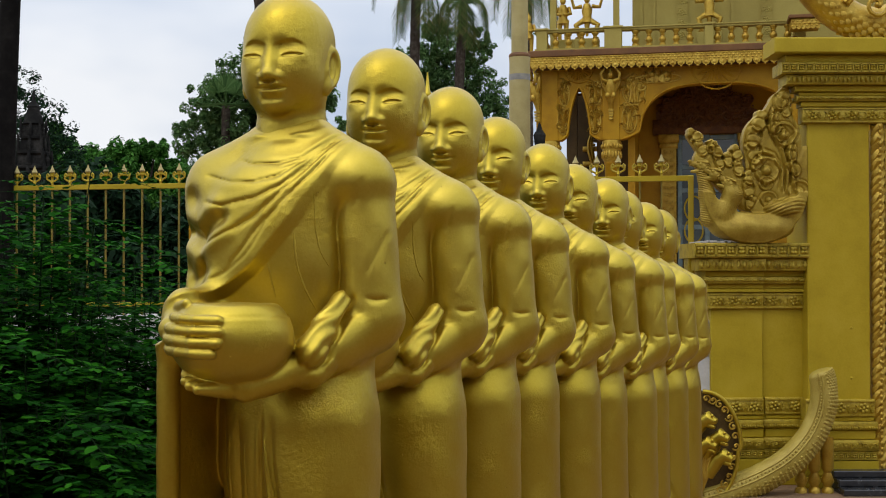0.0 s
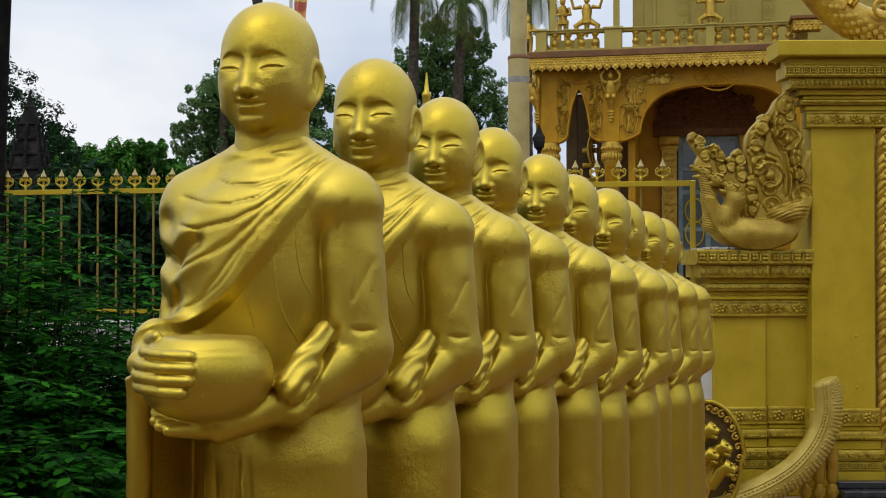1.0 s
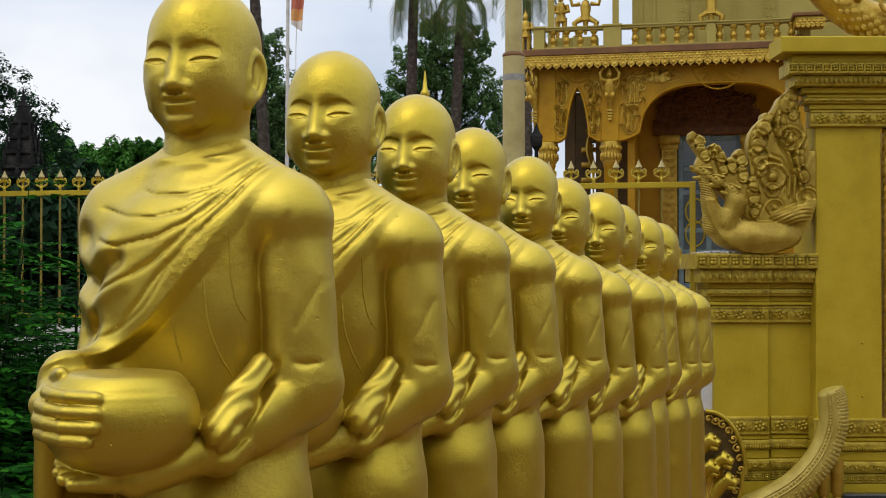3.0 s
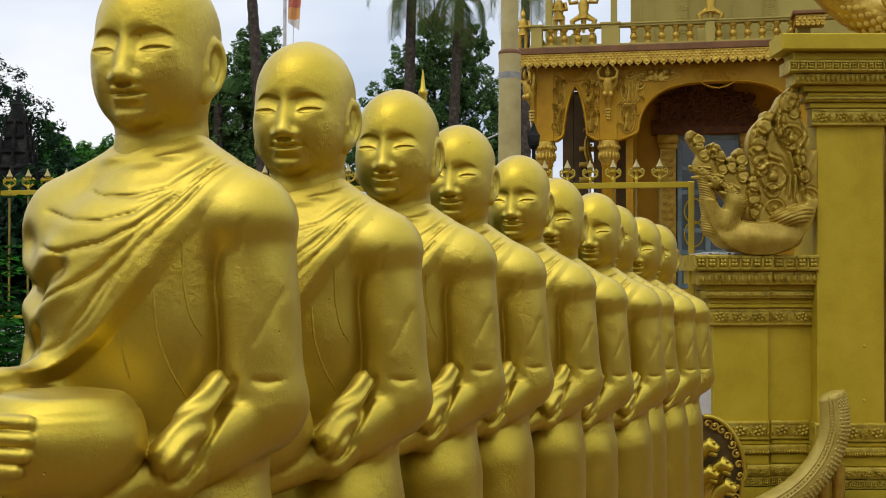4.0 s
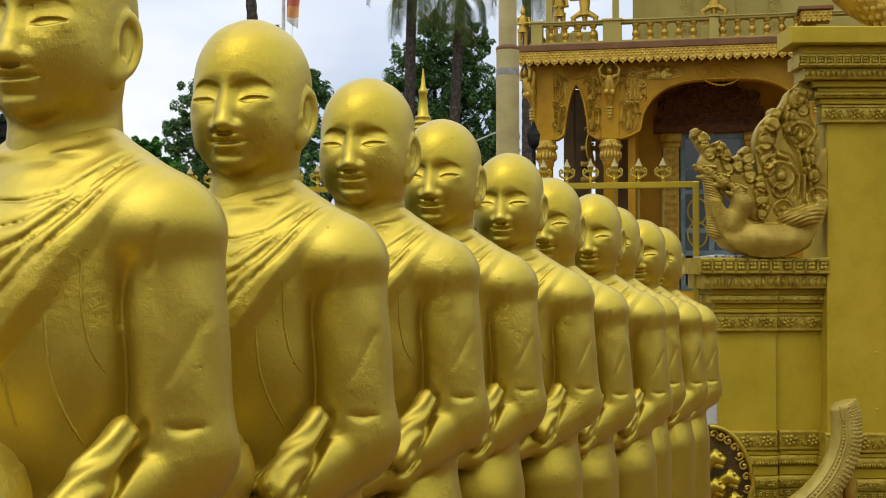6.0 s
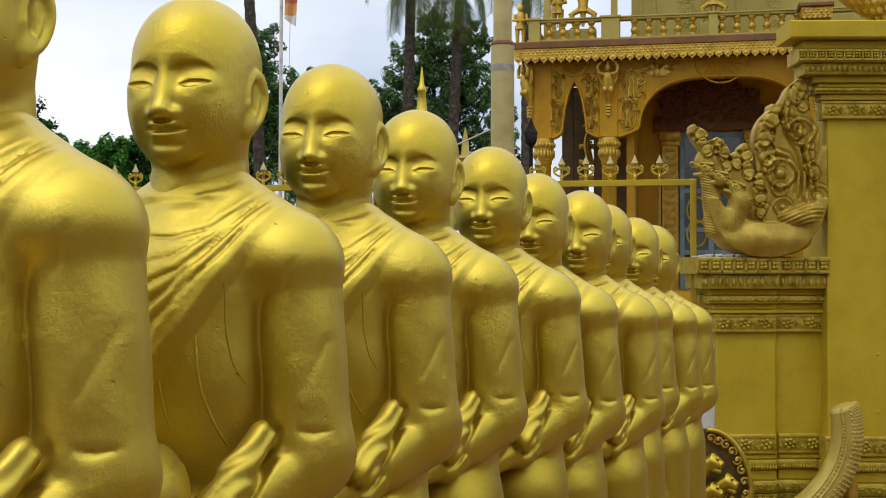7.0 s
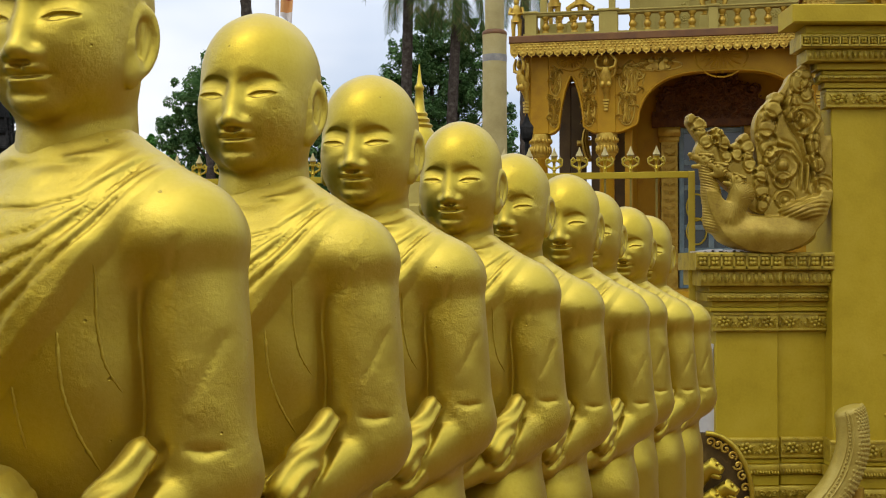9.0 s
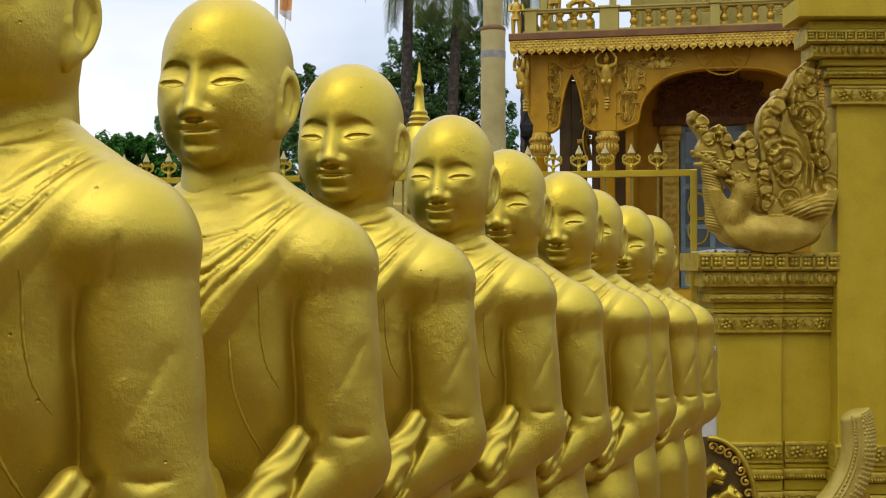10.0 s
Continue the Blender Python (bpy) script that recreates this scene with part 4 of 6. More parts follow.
def naga_field(P):
    """Crescent belly, necks, and a tall crest of curling leaves cut into a thick slab."""
    x, y, z = P
    # outline of the crest: a tall pointed flame and the row of leaves above the necks
    flame = s_flat(x, z, (0.22, 0.36), (0.215, 0.88), 0.20, 0.25)
    flame = s_join(flame, s_flat(x, z, (0.23, 0.92), (0.29, 1.20), 0.19, 0.095), 0.06)
    flame = s_join(flame, s_flat(x, z, (0.30, 1.18), (0.355, 1.42), 0.075, 0.010), 0.05)
    flame = s_join(flame, s_flat(x, z, (0.42, 0.45), (0.50, 0.80), 0.12, 0.04), 0.03)
    low = s_flat(x, z, (-0.36, 0.72), (0.02, 0.42), 0.095, 0.14)
    low = s_join(low, s_flat(x, z, (-0.46, 0.90), (-0.33, 0.76), 0.03, 0.06), 0.03)
    edge = np.minimum(flame, low)
    relief = 0.026 + 0.012 * s_step(-edge, 0.0, 0.04)
    for lx, lz, r, ang, hand in LEAVES:
        c, n = math.cos(radians(ang)), math.sin(radians(ang))
        u, v = ((x - lx) * c + (z - lz) * n) / r, (-(x - lx) * n + (z - lz) * c) / r * hand
        body = s_len(u / 1.25, v / 0.82) - 1
        tip = s_len(u - 0.85, v - 0.42) - 0.50
        leaf = np.minimum(body, tip)
        edge = np.minimum(edge, leaf * r * 0.82)
        bite = s_len(u - 0.62, v + 0.62) - 0.30
        swell = s_step(-leaf, 0.0, 0.13)
        relief = relief + (0.020 * swell - 0.005 * s_step(-body, 0.2, 0.8)) * s_step(bite, 0.0, 0.12) - 0.010 * s_step(-leaf + 0.22, 0.0, 0.1) * (1 - s_step(-leaf, 0.0, 0.1))
        relief = relief - 0.014 * s_bell(s_len(u + 0.2, v - 0.1) - 0.62, 0.09) * s_step(v, -0.5, 0.2) - 0.022 * (1 - s_step(bite, -0.1, 0.1)) * s_step(0.4 - leaf, 0, 0.3)
    for bx, bz, r, hand in BUDS:
        rho, th = s_len(x - bx, z - bz) / r, np.arctan2(z - bz, (x - bx) * hand)
        relief = relief + 0.034 * np.sqrt(np.clip(1 - (rho / 0.50) ** 2, 0, 1)) - 0.010 * s_bell(rho - 0.66, 0.10)
        turn = rho - 1.12 - 0.35 * (th + math.pi) / (2 * math.pi)
        relief = relief + 0.018 * s_bell(turn, 0.16) - 0.010 * s_bell(turn - 0.30, 0.09)
        edge = np.minimum(edge, (rho - 1.15) * r)
    # long stems running up the flame
    for pts in (((0.330, 0.42), (0.345, 0.62), (0.300, 0.80), (0.225, 0.93), (0.200, 1.06), (0.235, 1.18)), ((0.400, 0.45), (0.385, 0.62), (0.350, 0.78), (0.375, 0.88), (0.430, 0.95), (0.420, 1.08), (0.360, 1.20)), ((0.290, 0.44), (0.300, 0.62), (0.220, 0.76), (0.120, 0.80))):
        r, w = s_line(x, z, pts, 0.05)
        relief = relief + (0.020 * s_bell(r, 0.013) - 0.014 * s_bell(r - 0.024, 0.008)) * w
    slab = np.maximum(edge, np.maximum(y - 0.085, -(y + relief)))
    # belly
    belly = s_len((x - 0.055) / 1.0, (z - 0.455)) - 0.445
    hollow = s_len((x - 0.06) / 1.12, (z - 0.62)) - 0.375
    belly = np.maximum(belly, -hollow)
    belly = np.maximum(belly, np.maximum(np.abs(y - 0.01) - 0.115, z - 0.44))
    belly = s_join(belly, s_ell(P, (0.04, -0.01, 0.135), (0.36, 0.155, 0.130)), 0.05)
    belly = belly + 0.003 * np.sin(x * 17 + z * 9) * np.sin(z * 23 - x * 6)
    # combed mane sweeping back over the haunch
    mane = np.abs(np.sin((z - 0.30 * x + 0.5 * (x - 0.25) ** 2) * 95 + 1.5 * np.sin(x * 13))) ** 0.6
    lock = s_join(s_ell(P, (0.30, -0.03, 0.300), (0.17, 0.13, 0.085)), s_ell(P, (0.40, -0.02, 0.355), (0.09, 0.12, 0.07)), 0.04) + 0.012 * (1 - mane)
    belly = s_join(belly, np.maximum(lock, x - 0.51), 0.015)
    # two ribbed necks rising to the heads
    neck = s_cap(P, (-0.315, -0.01, 0.22), (-0.345, -0.02, 0.44), 0.085, 0.062)
    neck = s_join(neck, s_cap(P, (-0.345, -0.02, 0.44), (-0.385, -0.03, 0.62), 0.062, 0.052), 0.04)
    neck = neck + 0.0040 * np.sin(z * 330 + x * 90) * s_step(-y, 0.0, 0.03)
    neck2 = s_cap(P, (-0.20, -0.04, 0.26), (-0.135, -0.06, 0.42), 0.085, 0.080)
    neck2 = s_join(neck2, s_cap(P, (-0.135, -0.06, 0.42), (-0.185, -0.08, 0.52), 0.080, 0.050), 0.04)
    fan = np.arctan2(z - 0.40, x + 0.20)
    neck2 = neck2 + 0.0045 * np.sin(fan * 44) * s_step(s_len(x + 0.20, z - 0.40), 0.04, 0.07) * s_step(-y, 0.04, 0.08)
    d = s_join(belly, s_join(neck, neck2, 0.012), 0.03)
    return s_join(np.maximum(slab, x - 0.515), np.maximum(d, x - 0.515), 0.008)


naga = thing("naga_sculpture", pose(2.60, PIER_Y + 0.02, 2.075), "gilt many-headed serpent sculpture with curling flame crest", "sculpture")
new_body = new("body", solid_mesh("body", [skin(naga_field, (-0.56, -0.2, -0.02), (0.53, 0.16, 1.46), 0.0060)], NAGA_GILT))
new_body.parent = naga


def serpent_head_field(P):
    """A snarling head in profile: brow, snout, open jaws, whiskers of carved cheek."""
    x, y, z = P
    d = s_ell(P, (0.02, 0, 0.0), (0.060, 0.045, 0.048))
    d = s_join(d, s_cap((x, y, z), (0.0, 0, 0.012), (-0.085, 0, 0.018), 0.034, 0.021), 0.02)
    d = s_join(d, s_ell((x, np.abs(y), z), (-0.100, 0.010, 0.032), (0.016, 0.014, 0.014)), 0.008)
    jaw = s_cap(P, (0.015, 0, -0.030), (-0.070, 0, -0.046), 0.026, 0.013)
    d = s_join(d, jaw, 0.010)
    d = s_cut(d, s_cap((x, y * 0.5, z), (-0.02, 0, -0.014), (-0.12, 0, -0.018), 0.007, 0.013), 0.004)
    d = s_join(d, s_ell((x, np.abs(y), z), (-0.012, 0.034, 0.020), (0.016, 0.012, 0.013)), 0.004)
    d = s_join(d, s_cap((x, np.abs(y), z), (-0.040, 0.026, 0.038), (0.040, 0.042, 0.044), 0.009, 0.012), 0.006)
    for k in range(3):
        d = s_join(d, s_cap((x, np.abs(y), z), (-0.055 - 0.018 * k, 0.018, 0.004), (-0.058 - 0.018 * k, 0.018, -0.010), 0.005, 0.002), 0.002)
    rho = s_len(x - 0.048, z + 0.012)
    return d + 0.005 * np.sin(rho * 330) * s_step(x, 0.01, 0.04) * s_step(0.075 - rho, 0, 0.02)


head_mesh = solid_mesh("serpent_head", [skin(serpent_head_field, (-0.13, -0.07, -0.075), (0.095, 0.07, 0.075), 0.0040)], NAGA_GILT)
for k, (hx, hz, size, tip) in enumerate(((-0.395, 0.655, 1.05, 8), (-0.300, 0.590, 1.05, 14), (-0.180, 0.510, 1.0, 26))):
    shared("serpent_head", head_mesh, naga, pose(hx, -0.045 - 0.022 * k, hz, 0, tip, 0) @ Matrix.Diagonal((size, size, size, 1)))
# ---- the serpent tail that rears up beside the steps ----
TAIL_GILT = paint("dusty_pale_gilt", (0.40, 0.295, 0.045), (0.30, 0.21, 0.025), (0.48, 0.37, 0.08), 0.55, 0.2, 7.0, 0.3, 90.0)
tail = thing("serpent_tail", pose(0, 10.05, 0), "pale gilt serpent tail balustrade with scales and a spiny crest", "balustrade")
key = ((2.05, -0.06), (2.35, 0.03), (2.62, 0.14), (2.86, 0.29), (3.04, 0.50), (3.13, 0.73), (3.13, 0.93), (3.10, 1.03))
pts, rad = [], []
for i in range(57):
    t = i / 56 * (len(key) - 1)
    k = min(int(t), len(key) - 2)
    p0, p1, p2, p3 = key[max(k - 1, 0)], key[k], key[k + 1], key[min(k + 2, len(key) - 1)]
    u = t - k
    q = [0.5 * (2 * b + (c - a) * u + (2 * a - 5 * b + 4 * c - d) * u * u + (3 * b - a - 3 * c + d) * u ** 3) for a, b, c, d in zip(p0, p1, p2, p3)]
    pts.append(Vector((q[0], 0, q[1])))
    e = i / 56
    rad.append(0.125 - 0.025 * e if e < 0.93 else max(0.03, 0.10 * math.sqrt(max(0.0, 1 - ((e - 0.93) / 0.075) ** 2))))
Geo().pipe(pts, rad, 18).part("body", TAIL_GILT, tail, smooth=True)
g = Geo()
for i in range(1, 55):
    d = (pts[i + 1] - pts[i - 1]).normalized()
    nrm = Vector((-d.z, 0, d.x))
    g.ball(pts[i] + nrm * rad[i] * 0.45 + Vector((0, -rad[i] * 0.90, 0)), (0.009, 0.008, 0.012))
g.part("crest", TAIL_GILT, tail, smooth=True)
g = Geo()
for i in range(2, 54):
    d = (pts[i + 1] - pts[i - 1]).normalized()
    nrm = Vector((-d.z, 0, d.x))
    for j in range(7):
        a = radians(-8 - j * 13 - (i % 2) * 6.5)
        off = nrm * (rad[i] * math.sin(a)) + Vector((0, -rad[i] * math.cos(a), 0))
        g.ball(pts[i] + off * 0.985, (0.013, 0.005, 0.013))
g.part("scale_pattern", TAIL_GILT, tail, smooth=True)
g = Geo()
for s in (0.62, 0.25, -0.98):
    g.pipe([p + Vector((-(b - a).normalized().z, 0, (b - a).normalized().x)) * r * s + Vector((0, -r * math.sqrt(1 - s * s), 0)) for p, a, b, r in zip(pts[1:-4], pts[:-2], pts[2:], rad[1:-4])], 0.008, 5)
g.part("ridge", TAIL_GILT, tail, smooth=True)

HOOD_DARK = paint("tarnished_brown_gilt", (0.10, 0.06, 0.012), (0.05, 0.03, 0.008), (0.18, 0.12, 0.03), 0.5, 0.3, 8.0, 0.3)
hood = thing("cobra_hood", pose(2.13, 9.95, 0), "gilt multi-headed cobra hood with beaded rim, black inner ground", "sculpture")
g = Geo()
outl = [(0.30 * math.cos(radians(a)) * (1.0 if a > 0 else 0.92), 0.40 + 0.46 * math.sin(radians(a))) for a in range(-70, 95, 6)]
g.pipe([(x, 0, z) for x, z in outl], 0.018, 8)
g.part("rim", GOLD, hood, smooth=True)
v = [(-0.30, 0.03, 0.0), (-0.30, 0.03, 0.86)] + [(x, 0.03, z) for x, z in outl]
Geo().add(v + [(x, y + 0.04, z) for x, y, z in v], [tuple([0] + list(range(2, 2 + len(outl))) + [1]), tuple(len(v) + k for k in ([0] + list(range(2, 2 + len(outl))) + [1]))[::-1]]
          + [(2 + k, 2 + len(v) + k, 3 + len(v) + k, 3 + k) for k in range(len(outl) - 1)]).part("ground_plate", HOOD_DARK, hood)
g = Geo()
for k, (x, z) in enumerate(outl[2:-1]):
    if k % 2 == 0:
        g.spiral(x * 0.86, 0.40 + (z - 0.40) * 0.88, 0.0, 0.030, 1.1, 0.009, 1, k)
g.part("beaded_border", GOLD_CARVED, hood, smooth=True)
for k, (x, z) in enumerate(((0.02, 0.66), (0.12, 0.52), (0.15, 0.36), (0.02, 0.46))):
    g = Geo().pipe([(x - 0.12, 0.0, z - 0.18), (x - 0.05, -0.05, z - 0.05), (x, -0.09, z), (x + 0.05, -0.13, z - 0.03)], [0.05, 0.055, 0.055, 0.026], 10)
    g.pipe([(x, -0.08, z - 0.06), (x + 0.04, -0.12, z - 0.075)], [0.03, 0.014], 8)
    g.ball((x + 0.015, -0.14, z + 0.02), 0.014)
    g.part("cobra_head", GOLD, hood, smooth=True)
g = Geo()
for k in range(12):
    g.pipe([(-0.16 + 0.010 * k, -0.03, 0.0), (-0.15 + 0.017 * k, -0.04, 0.22), (-0.12 + 0.022 * k, -0.03, 0.42)], 0.011, 6)
g.part("neck", GOLD_CARVED, hood, smooth=True)

# balusters below the tail and dark polished steps
for k in range(3):
    b = Geo().turn(((0.05, 0.0), (0.05, 0.03), (0.03, 0.05), (0.055, 0.10), (0.03, 0.17), (0.05, 0.20), (0.05, 0.26 + 0.1 * k)), 12)
    ob = b.part("stair_baluster", GOLD_CARVED, smooth=True)
    ob.location = (2.98 + 0.11 * k, 10.16, 0.0)
    tagged(ob, "turned gilt baluster under a serpent tail", "baluster", "stair balusters")
st = thing("stairs", pose(3.9, 10.1, 0), "polished black granite steps up to the gate", "stairs", kind="structure")
for k in range(3):
    Geo().box(-0.62 + 0.0 * k, 1.2, -0.12 + 0.13 * k, 0.3, 0.002 + 0.055 * k, 0.055 + 0.055 * k, None, 0.006).part("tread", BLACK_GRANITE, st)

# ---- fence with spear finials on a retaining wall ----
FENCE = pose(2.16, 10.72, 0, 0, 0, -11.5)
SPACING = 0.19


def along(x):
    return FENCE @ Matrix.Translation((x, 0, 0))


g = Geo().box(-16.0, 0.35, -0.10, 0.30, 0.0, 1.42, None, 0.01)
for k in range(30):
    g.box(-16.0 + k * 0.54, -16.0 + k * 0.54 + 0.52, -0.115, 0.31, 1.10, 1.40, None, 0.012)
wall = g.part("retaining_wall", CONCRETE)
wall.matrix_world = FENCE
tagged(wall, "stained pale concrete wall carrying a metal fence", "wall", kind="structure")

fence = thing("fence", FENCE @ Matrix.Translation((0, 0, 1.42)), "gold-painted metal fence with spear-and-scroll finials", "fence")
FR = 1.42
Geo().box(-16.0, 0.0, -0.018, 0.018, 2.637 - FR, 2.685 - FR, None, 0.003).part("top_rail", GOLD_WALL, fence)
Geo().box(-16.0, -1.6, -0.015, 0.015, 1.50 - FR, 1.54 - FR, None, 0.003).part("bottom_rail", GOLD_WALL, fence)
Geo().box(0.0, 0.05, -0.03, 0.03, 0.0, 2.685 - FR, None, 0.004).part("end_post", GOLD, fence)
TARNISHED = paint("tarnished_fence_paint", (0.21, 0.155, 0.018), (0.13, 0.09, 0.012), (0.28, 0.21, 0.03), 0.6, 0.2, 9.0, 0.2, 70.0)
picket = Geo().box(-0.0075, 0.0075, -0.0075, 0.0075, 0.0, 2.637 - FR).mesh("picket", TARNISHED)
g = Geo().turn(((0.012, 0.0), (0.012, 0.02), (0.018, 0.024), (0.010, 0.032), (0.012, 0.08), (0.022, 0.09), (0.020, 0.105), (0.024, 0.118)), 10)
tip_mesh = Geo().turn(((0.022, 0.118), (0.030, 0.128), (0.012, 0.165), (0.002, 0.195)), 10).mesh("finial_tip", POLE_PAINT, True)
for s in (1, -1):
    pts = [(s * (0.010 + 0.048 * math.sin(a) * (1 if a < 2.2 else 0.9)), 0, 0.035 + 0.075 * (a / 3.6)) for a in [0.25 * q for q in range(15)]]
    g.pipe(pts, 0.0085, 6)
    g.pipe([(s * 0.058, 0, 0.075), (s * 0.060, 0, 0.098), (s * 0.046, 0, 0.112), (s * 0.036, 0, 0.102), (s * 0.042, 0, 0.092)], 0.008, 6)
fin_mesh = g.mesh("finial", GOLD, True)
for k in range(80):
    x = -0.23 - SPACING * k
    shared("picket", picket, fence, Matrix.Translation((x, 0, 0)))
    f = shared("finial", fin_mesh, fence, Matrix.Translation((x, 0, 2.685 - FR)))
    shared("finial_tip", tip_mesh, f, Matrix.Identity(4))

# a lower gilt crest behind the fence
crest = thing("gilt_crest", pose(-1.75, 14.6, 0), "openwork gilt crest on a low yellow wall behind the fence", "wall")
Geo().box(-1.3, 1.5, 0, 0.2, 0.0, 2.45).part("wall", AMBER, crest)
g = Geo()
for k in range(14):
    x = -1.2 + 0.2 * k
    g.spiral(x, 2.56, 0.05, 0.08, 1.4, 0.02, 1 if k % 2 else -1, k)
    g.flame(x + 0.08, 2.5, 0.06, 1.57, 0.26, 0.05, 1.2 if k % 2 else -1.2, 0.04)
g.part("openwork", GOLD, crest, smooth=True)

# ---- tall cream pole ----
pole = thing("utility_pole", pose(0.83, 13.14, 0), "tall cream-painted round pole with a collar and grey band", "pole")
Geo().turn(((0.125, 0.0), (0.118, 2.5), (0.112, 4.10), (0.116, 4.14), (0.112, 4.17)), 24).part("lower_tube", POLE_PAINT, pole, smooth=True)
Geo().turn(((0.09, 4.15), (0.082, 9.0)), 24).part("upper_tube", POLE_PAINT, pole, smooth=True)
Geo().turn(((0.112, 4.145), (0.119, 4.16), (0.114, 4.185), (0.090, 4.20)), 24).part("collar", RUST_TRIM, pole, "rust-stained collar", True)
GREY_BAND = paint("faded_grey_paint", (0.27, 0.26, 0.24), (0.20, 0.19, 0.17), (0.40, 0.37, 0.28), 0.8, 0.0, 14.0, 0.2)
Geo().turn(((0.1155, 3.90), (0.1155, 3.965)), 24).part("painted_band", GREY_BAND, pole, "worn grey painted band", True)

# ---- the temple ----
B = pose(1.66, 21.6, 0, 0, 0, -11.5)
PALE_WALL = paint("pale_yellow_wall_paint", (0.36, 0.28, 0.05), (0.30, 0.23, 0.035), (0.41, 0.33, 0.07), 0.65, 0.0, 1.5, 0.12, 40.0)
DOOR_BLUE = paint("blue_grey_door_paint", (0.16, 0.24, 0.27), (0.10, 0.16, 0.19), (0.24, 0.32, 0.34), 0.5, 0.0, 5.0, 0.15)
RED_CARVED = paint("red_brown_carved_panel", (0.14, 0.052, 0.012), (0.08, 0.026, 0.008), (0.22, 0.095, 0.02), 0.55, 0.1, 9.0, 0.3)
PANE, pn, pl, pp = nodes_of("dim_window_glass")
pp.inputs["Base Color"].default_value = (0.10, 0.13, 0.15, 1)
pp.inputs["Roughness"].default_value = 0.08
temple = thing("temple", B, "amber and gold temple with arched porch and balustraded upper deck", "temple")


def porch_low(u):
    """Lower edge of the carved arcade panel."""
    if u < 0.42:
        return 4.14
    if u < 0.56:
        return 4.14 + 0.10 * ((u - 0.42) / 0.14) ** 1.5
    if u < 0.96:
        t = abs(u - 0.76) / 0.20
        return 4.26 + 0.82 * (1 - t ** 2.2) ** 0.60 * (0.70 + 0.30 * (1 - t) ** 0.9)
    if u < 1.14:
        return 4.14 + 0.10 * ((1.14 - u) / 0.18) ** 1.5
    if u < 1.49:
        return 4.14
    if u < 1.82:
        return 4.14 + 0.13 * ((u - 1.49) / 0.33) ** 1.5
    if u < 4.44:
        t = abs(u - 3.13) / 1.31
        return 4.28 + 0.80 * max(0.0, 1 - t ** 3.2) ** 0.5
    return 4.14


us = sorted(set([i * 0.03 for i in range(0, 200)] + [0.5605, 0.566, 0.954, 0.9595, 1.8205, 1.83, 1.845, 4.43, 4.4395]))
g = Geo()
v, f = [], []
for u in us:
    z = porch_low(u)
    v += [(u, 0.0, 5.40), (u, 0.0, z), (u, 0.22, z), (u, 0.22, 5.40)]
for i in range(len(us) - 1):
    a, b = i * 4, i * 4 + 4
    f += [(a, a + 1, b + 1, b), (a + 1, a + 2, b + 2, b + 1), (a + 2, a + 3, b + 3, b + 2), (a + 3, a, b, b + 3)]
f += [(0, 3, 2, 1), tuple(len(v) - 4 + k for k in range(4))]
g.add(v, f)
g.part("arcade_panel", AMBER, temple)
for lo, hi in ((0.40, 1.16), (1.48, 4.46)):
    Geo().pipe([(u, -0.012, porch_low(u) + 0.015) for u in us if lo <= u <= hi], 0.022, 6).part("arch_moulding", AMBER, temple, smooth=True)
for cx in (0.24, 1.32, 4.62):
    col = Geo().turn(((0.17, 0.0), (0.17, 1.2), (0.15, 1.25), (0.13, 1.3), (0.118, 3.70), (0.135, 3.72), (0.13, 3.76)), 18)
    ob = col.part("column", AMBER, temple, smooth=True)
    ob.location = (cx, 0.12, 0)
    cap = Geo()
    cap.turn(((0.13, 3.76), (0.155, 3.80), (0.150, 3.92), (0.17, 4.00), (0.175, 4.06), (0.165, 4.14)), 18)
    for k in range(18):
        a = 2 * math.pi * k / 18
        cap.ball((0.16 * math.cos(a), 0.16 * math.sin(a), 3.88), (0.028, 0.028, 0.075))
        cap.ball((0.172 * math.cos(a + 0.17), 0.172 * math.sin(a + 0.17), 4.03), (0.026, 0.026, 0.045))
    ob = cap.part("capital", GOLD_CARVED, temple, smooth=True)
    ob.location = (cx, 0.12, 0)
    Geo().box(cx - 0.15, cx + 0.15, -0.02, 0.22, 4.14, 5.40, None, 0.01).part("pilaster", AMBER, temple)
# carved spandrels
for cx, cz, w, h, n, sd in ((0.48, 4.50, 0.13, 0.42, 16, 1), (0.50, 4.98, 0.12, 0.36, 12, 2), (1.04, 4.50, 0.13, 0.42, 16, 3), (1.05, 4.98, 0.14, 0.36, 12, 4),
                            (1.64, 4.52, 0.17, 0.44, 18, 5), (1.72, 4.98, 0.26, 0.38, 18, 6), (2.15, 5.20, 0.50, 0.14, 14, 7)):
    g = Geo()
    scrollwork(g, cx, cz, w, h, -0.005, n * 2, sd, 0.04)
    for k in (-1, 1):
        g.flame(cx + k * w * 0.2, cz - h * 0.50, -0.015, 1.57 + k * 0.25, h * 0.95, w * 0.30, -k * 0.9, 0.05)
    # a raised border with a rounded foot
    g.pipe([(cx + w * 0.75 * math.cos(a), -0.01, cz + (h * 0.60 * math.sin(a) if math.sin(a) < 0 else h * 0.52 * math.sin(a))) for a in [math.pi * q / 12 for q in range(25)]], 0.012, 6)
    g.part("spandrel_relief", GOLD_CARVED, temple, smooth=True)
